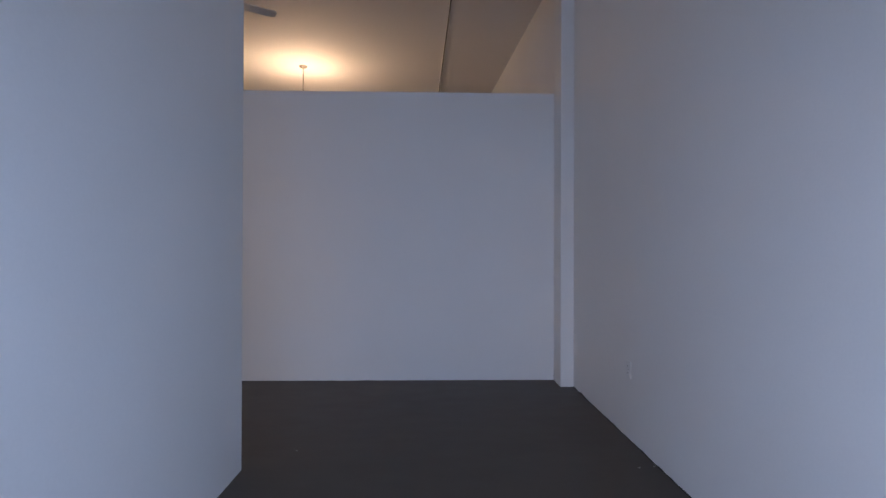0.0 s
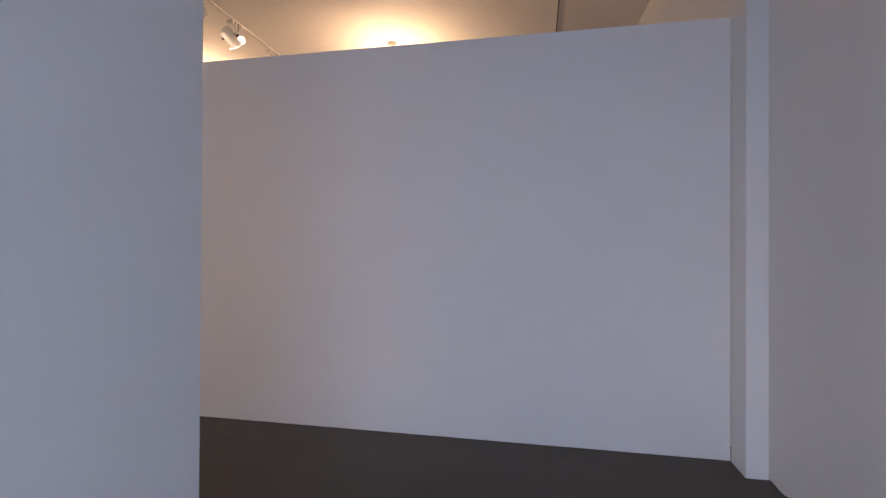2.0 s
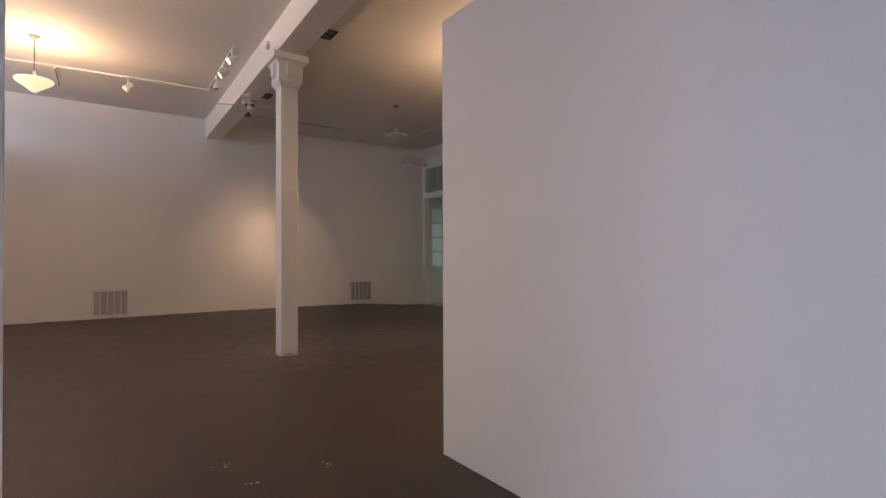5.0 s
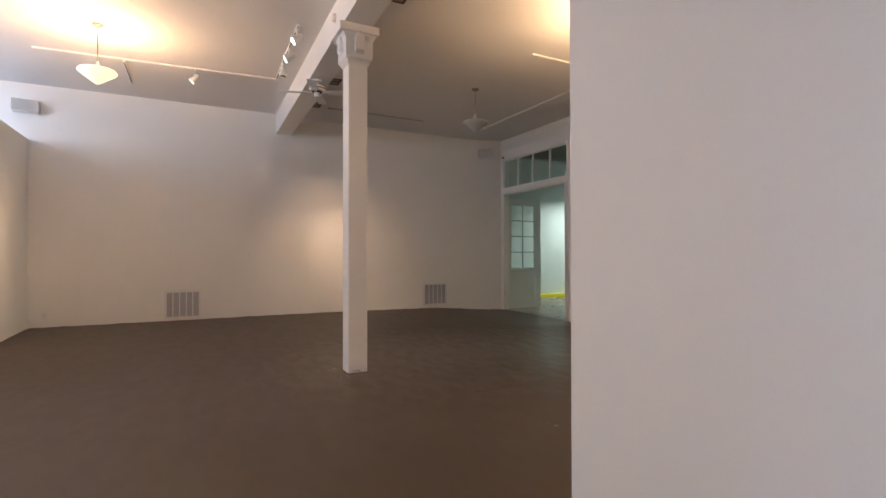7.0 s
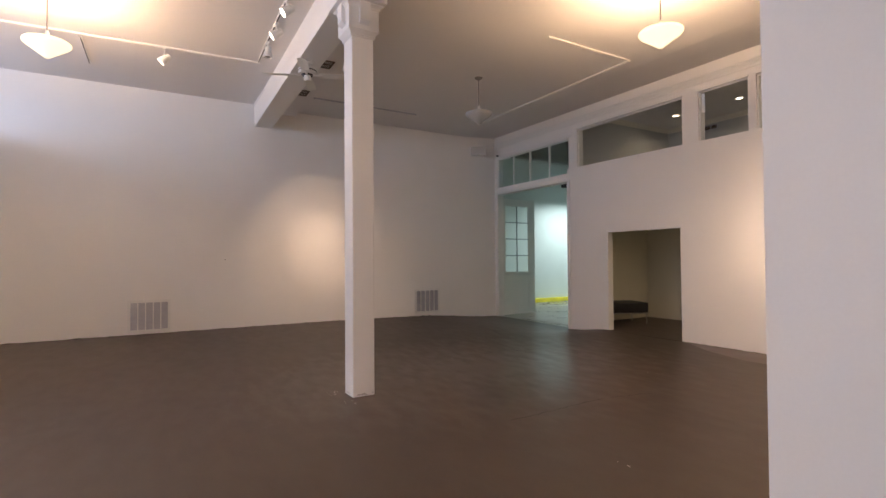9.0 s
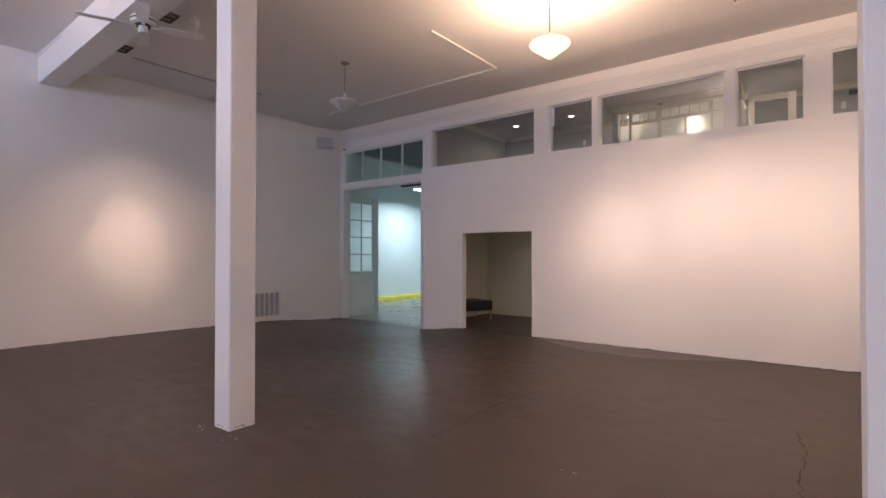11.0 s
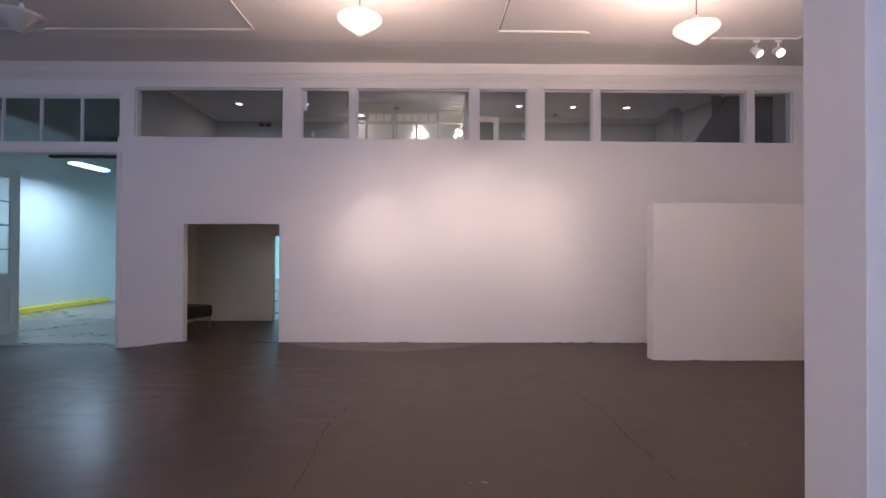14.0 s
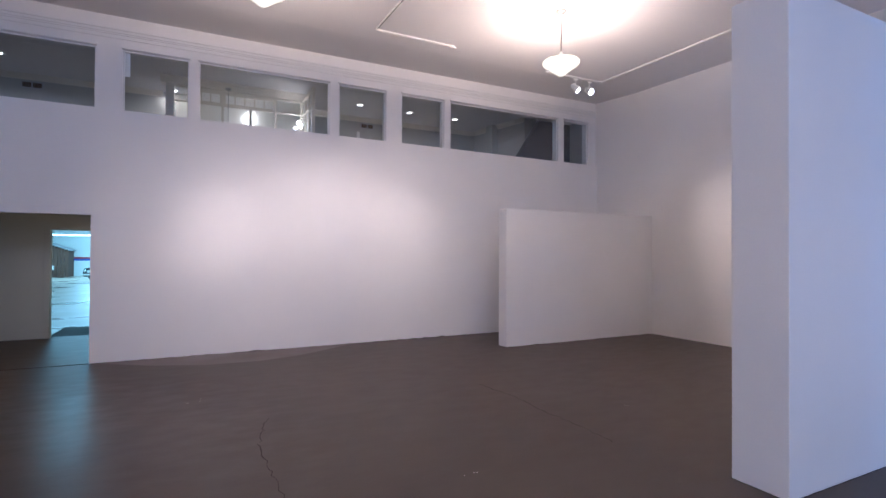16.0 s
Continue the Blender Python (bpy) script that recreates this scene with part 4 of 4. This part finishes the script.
def track_head(x, y, target, lit, watts=0, cone=38, drop=0.20, tint=SPOT, top=ZC):
    """Spotlight on a track: adapter, stem, yoke and a can that points at target."""
    h = thing("track_spotlight", "white track spotlight, " + ("switched on" if lit else "switched off"), "spotlight", "gallery track spotlights", (x, y, top))
    part("adapter", box(-0.045, 0.045, -0.016, 0.016, -0.060, -0.027, 0.004), METALW, h)
    part("stem", rod((0, 0, -0.06), (0, 0, -drop + 0.075), 0.009), METALW, h)
    pivot = Vector((0, 0, -drop))
    aim = (Vector(target) - Vector((x, y, top - drop))).normalized()
    m = Matrix.Translation(pivot) @ aim.to_track_quat("Z", "Y").to_matrix().to_4x4()
    side = (m.to_3x3() @ Vector((1, 0, 0)))
    side.z = 0
    side.normalize()
    yoke = bmesh.new()
    pts = [Vector((0, 0, -drop + 0.078)) + side * (0.072 * math.cos(math.pi * k / 10)) - Vector((0, 0, 0.078 - 0.078 * math.sin(math.pi * k / 10))) for k in range(11)]
    cross = side.cross(Vector((0, 0, 1)))
    rows = []
    for p in pts:
        out = (p - pivot).normalized()
        rows.append([yoke.verts.new(p + cross * (0.011 * s) + out * o) for s, o in ((-1, 0), (1, 0), (1, 0.006), (-1, 0.006))])
    for a, b in zip(rows, rows[1:]):
        for i in range(4):
            yoke.faces.new((a[i], a[(i + 1) % 4], b[(i + 1) % 4], b[i]))
    yoke.faces.new(rows[0])
    yoke.faces.new(rows[-1])
    part("yoke", yoke, METALW, h)
    can = part("can", lathe([(0, -0.095), (0.03, -0.095), (0.042, -0.08), (0.046, -0.03), (0.05, -0.025), (0.05, -0.005), (0.058, 0.0), (0.064, 0.035), (0.066, 0.075), (0.060, 0.077),
                             (0.054, 0.05), (0, 0.05)], 28, m), METALW, h, smooth=True)
    for k in range(3):
        part("fin", lathe([(0.046, -0.075 + k * 0.018), (0.053, -0.075 + k * 0.018), (0.053, -0.069 + k * 0.018), (0.046, -0.069 + k * 0.018)], 24, m), METALW, can)
    part("lens", lathe([(0, 0.058), (0.056, 0.054)], 24, m), BULB if lit else DARKPART, can, "bright lens" if lit else "dark lens")
    if lit and watts:
        start = Vector((x, y, top - drop)) + aim * 0.085
        lamp("spot_beam", 'SPOT', watts * 0.6, tint, look(start, target), radius=0.03, cone=cone * 0.78, blend=1.0)
        lamp("spot_spill", 'SPOT', watts * 0.4, tint, look(start, Vector(target) - Vector((0, 0, 0.35))), radius=0.03, cone=min(cone * 1.8, 100), blend=1.0)
    return h


def stage_spot(x, y, target, lit, watts, cone):
    """Stage spotlight clamped under the track: clamp, wide yoke, finned housing, lens tube with a colour frame holder, side knobs and a cable."""
    h = thing("stage_spotlight", "white stage spotlight with a wide yoke and colour frame, switched on", "spotlight", "gallery track spotlights", (x, y, ZC))
    drop = 0.27
    aim = (Vector(target) - Vector((x, y, ZC - drop))).normalized()
    m = Matrix.Translation((0, 0, -drop)) @ aim.to_track_quat("Z", "Y").to_matrix().to_4x4()
    side = (m.to_3x3() @ Vector((1, 0, 0)))
    side.z = 0
    side.normalize()
    part("clamp", box(-0.055, 0.055, -0.022, 0.022, -0.085, -0.026, 0.006), METALW, h)
    reach = 0.112
    yoke = part("yoke", rod(-side * reach - Vector((0, 0, 0.105)), side * reach - Vector((0, 0, 0.105)), 0.009), METALW, h)
    for s in (-1, 1):
        part("yoke_arm", rod(side * (s * reach) - Vector((0, 0, 0.102)), side * (s * reach) - Vector((0, 0, drop)), 0.009), METALW, yoke)
        part("knob", rod(side * (s * (reach + 0.006)) - Vector((0, 0, drop)), side * (s * (reach + 0.034)) - Vector((0, 0, drop)), 0.019, 16), DARKPART, h, "black tilt knob")
        part("trunnion", rod(side * (s * 0.075) - Vector((0, 0, drop)), side * (s * reach) - Vector((0, 0, drop)), 0.008), METALW, h)
    housing = part("housing", lathe([(0, -0.135), (0.05, -0.135), (0.072, -0.118), (0.078, -0.09), (0.078, 0.06), (0.07, 0.066), (0.068, 0.13), (0.06, 0.13), (0.058, 0.10), (0, 0.10)], 32, m), METALW, h, smooth=True)
    for k in range(5):
        part("fin", lathe([(0.077, -0.10 + k * 0.024), (0.088, -0.10 + k * 0.024), (0.088, -0.093 + k * 0.024), (0.077, -0.093 + k * 0.024)], 28, m), METALW, housing)
    frame_holder = holed(-0.085, 0.085, -0.085, 0.085, [(-0.056, 0.056, -0.056, 0.056)], 0.131, 0.142, 'z')
    frame_holder.transform(m)
    part("frame_holder", frame_holder, METALW, h)
    part("lens", lathe([(0, 0.112), (0.055, 0.106)], 24, m), BULB, housing, "bright lens")
    loop = [Vector((0.03, 0, -0.05)), Vector((0.10, 0.03, -0.10)), Vector((0.13, 0.0, -0.19)), Vector((0.08, -0.03, -0.25)), m @ Vector((0, 0, -0.13))]
    for a, b in zip(loop, loop[1:]):
        part("cable", rod(a, b, 0.005, 8), DARKPART, h)
    start = Vector((x, y, ZC - drop)) + aim * 0.16
    lamp("spot_beam", 'SPOT', watts * 0.6, SPOT, look(start, target), radius=0.03, cone=cone * 0.78, blend=1.0)
    lamp("spot_spill", 'SPOT', watts * 0.4, SPOT, look(start, Vector(target) - Vector((0, 0, 0.35))), radius=0.03, cone=min(cone * 1.8, 100), blend=1.0)
    return h


# towards the west wall
track_head(-5.49, -0.303, (-5.6, -4.48, 1.9), True, 260, 34, top=ZS, drop=0.17)
track_head(-6.24, -0.283, (-6.9, -4.48, 1.9), True, 260, 34, top=ZS, drop=0.17)
track_head(-6.90, -0.265, (-6.85, -0.5, 0.0), False, top=ZS, drop=0.19)
track_head(-7.92, -1.62, (-8.4, -4.5, 1.6), True, 300, 34, top=ZS, drop=0.2)
track_head(-6.65, 0.90, (XL, 1.55, 1.78), True, 600, 30, drop=0.22)
# towards the north wall
track_head(-0.90, 1.05, (-3.02, YF, 1.85), True, 1080, 21)
track_head(-0.91, 1.55, (-1.5, YF, 2.3), True, 580, 28)
stage_spot(-0.94, 2.20, (-0.1, YF, 1.95), True, 470, 32)
track_head(-0.95, 2.42, (2.6, 0.4, 1.5), True, 180, 40)
track_head(-0.98, 3.25, (3.2, 0.4, 1.5), True, 180, 40)
# towards the east wall
track_head(2.93, 5.29, (4.72, 2.35, 1.15), True, 1000, 24)
track_head(3.26, 5.29, (3.3, 0.4, 1.4), True, 350, 40)


def ceiling_fan(x, y, z, turn):
    f = thing("ceiling_fan", "white four-blade ceiling fan at rest", "ceiling fan", "gallery ceiling fans", (x, y, z), turn)
    part("canopy", lathe([(0, 0), (0.075, 0), (0.07, -0.03), (0.02, -0.05), (0, -0.05)], 28), METALW, f, smooth=True)
    part("downrod", rod((0, 0, -0.04), (0, 0, -0.11), 0.014), METALW, f)
    motor = part("motor", lathe([(0, -0.098), (0.09, -0.100), (0.122, -0.108), (0.132, -0.128), (0.132, -0.170), (0.124, -0.186), (0.07, -0.192), (0.05, -0.20), (0.05, -0.272), (0.038, -0.288), (0, -0.29)], 36), METALW, f, smooth=True)
    part("band", lathe([(0.130, -0.138), (0.1335, -0.140), (0.1335, -0.154), (0.130, -0.156)], 36), DARKPART, motor)
    part("flywheel", lathe([(0.05, -0.196), (0.085, -0.197), (0.085, -0.212), (0.05, -0.213)], 32), DARKPART, motor)
    for k in range(4):
        t = Matrix.Rotation(k * math.pi * 0.5, 4, 'Z')
        iron = prism([(0.07, -0.016), (0.14, -0.022), (0.22, -0.048), (0.22, 0.048), (0.14, 0.022), (0.07, 0.016)], 'z', -0.216, -0.208)
        iron.transform(t)
        part("blade_iron", iron, METALW, f)
        blade = prism([(0.16, -0.058), (0.40, -0.066), (0.60, -0.070), (0.635, -0.055), (0.648, 0.0), (0.635, 0.055), (0.60, 0.070), (0.40, 0.066), (0.16, 0.058)], 'z', -0.004, 0.004)
        blade.transform(t @ Matrix.Translation((0, 0, -0.207)) @ Matrix.Rotation(radians(-9), 4, 'X'))
        part("blade", blade, METALW, f)


ceiling_fan(-6.41, 0.20, 4.464, 68)
ceiling_fan(0.98, -0.02, 4.483, 32.5)


def register(x, y, turn, z=4.56):
    """Brown steel ceiling register with two banks of slats."""
    v = thing("ceiling_register", "brown slotted air register in the duct casing", "vent", "ceiling registers", (x, y, z), turn)
    part("frame", holed(-0.15, 0.15, -0.085, 0.085, [(-0.13, -0.01, -0.065, 0.065), (0.01, 0.13, -0.065, 0.065)], -0.014, 0.0, 'z'), BROWNVENT, v)
    for s in (-1, 1):
        for k in range(5):
            part("slat", box(s * 0.07 - 0.058, s * 0.07 + 0.058, -0.06 + k * 0.027, -0.05 + k * 0.027, -0.010, -0.004), BROWNVENT, v)


for x, y in ((-6.60, 0.56), (-8.10, 0.585), (-3.42, 0.495)):
    register(x, y, -1.6)


def wall_grille(y, z):
    """White framed return air grille, five bays of fine grey louvres."""
    g = thing("return_grille", "white framed return air grille with grey louvres low on the wall", "vent", "return air grilles", (XL, y, z))
    W, H = 0.72, 0.62
    bays = [(-W / 2 + 0.04 + k * (W - 0.08) / 5 + 0.009, -W / 2 + 0.04 + (k + 1) * (W - 0.08) / 5 - 0.009, 0.05, H - 0.05) for k in range(5)]
    part("frame", holed(-W / 2, W / 2, 0, H, bays, 0.001, 0.024, 'x'), METALW, g)
    part("backing", box(0.001, 0.003, -W / 2 + 0.03, W / 2 - 0.03, 0.04, H - 0.04), GREYPART, g, "dark filter behind the louvres")
    for a, b, _, _ in bays:
        for k in range(20):
            z0 = 0.052 + k * (H - 0.108) / 20
            part("louvre", prism([(0.004, z0 + 0.014), (0.013, z0), (0.014, z0 + 0.003), (0.005, z0 + 0.017)], 'y', a, b), GREYPART, g)


wall_grille(-1.81, 0.145)
wall_grille(4.325, 0.14)


def loudspeaker(y, z, turn):
    s = thing("loudspeaker", "white wall loudspeaker with a grey cloth front", "loudspeaker", "wall loudspeakers", (XL + 0.14, y, z), turn)
    part("cabinet", box(-0.10, 0.09, -0.21, 0.21, -0.12, 0.12, 0.03), METALW, s)
    part("cloth", box(0.09, 0.102, -0.20, 0.20, -0.11, 0.11, 0.005), FABRIC, s, "grey cloth front")
    part("bracket", box(-0.14, -0.10, -0.03, 0.03, -0.05, 0.05, 0.004), STEEL, s)


loudspeaker(-4.5, 4.39, 8)
loudspeaker(5.86, 4.43, -34)
seccam = thing("security_camera", "tiny black security camera by the corner", "camera", at=(-10.05, 6.44, 4.34))
part("body", rod((0, 0, 0), (0.05, -0.07, -0.01), 0.022), DARKPART, seccam)
part("mount", rod((0, 0.0, 0.0), (0, 0.064, 0.03), 0.008), METALW, seccam)


def outlet(m, label, kind="outlet"):
    o = thing("wall_outlet", label, kind, "wall outlets")
    o.matrix_world = m
    part("plate", box(-0.040, 0.040, 0.0, 0.008, -0.064, 0.064, 0.003), METALW, o)
    for z in (-0.026, 0.026):
        r = part("receptacle", box(-0.017, 0.017, 0.008, 0.011, z - 0.017, z + 0.017, 0.003), METALW, o)
        for s in (-1, 1):
            part("slot", box(s * 0.007 - 0.0015, s * 0.007 + 0.0015, 0.0105, 0.0115, z - 0.006, z + 0.006), DARKPART, r)
    part("screw", lathe([(0, 0.0095), (0.003, 0.0085), (0.003, 0.008)], 10, Matrix.Rotation(-math.pi / 2, 4, 'X')), STEEL, o)


outlet(pose(4.93, -1.776, 0.545, 0, 0, 90), "white duplex outlet plate on the passage wall")
outlet(pose(XL, -4.22, 0.33, 0, 0, -90), "white duplex outlet plate low on the long wall")
pole = tagged(part("pull_pole", rod((-10.225, 6.478, 2.33), (-10.225, 6.478, 3.23), 0.008), METALW), "slim white pole hanging beside the doorway casing", "pole")
det = thing("smoke_detector", "round white smoke detector on the beam", "detector", at=(-4.60, 0.022, 4.70))
part("base", lathe([(0, 0), (0.062, 0), (0.062, 0.02), (0, 0.02)], 28, Matrix.Rotation(math.pi / 2, 4, 'X')), METALW, det)
part("cover", lathe([(0.055, 0.02), (0.052, 0.04), (0.03, 0.048), (0, 0.048)], 28, Matrix.Rotation(math.pi / 2, 4, 'X')), METALW, det, smooth=True)
for y, z in ((-0.46, 1.54),):
    tagged(part("nail", rod((XL, y, z), (XL + 0.02, y, z), 0.008), DARKPART), "small dark nail in the white wall", "nail")
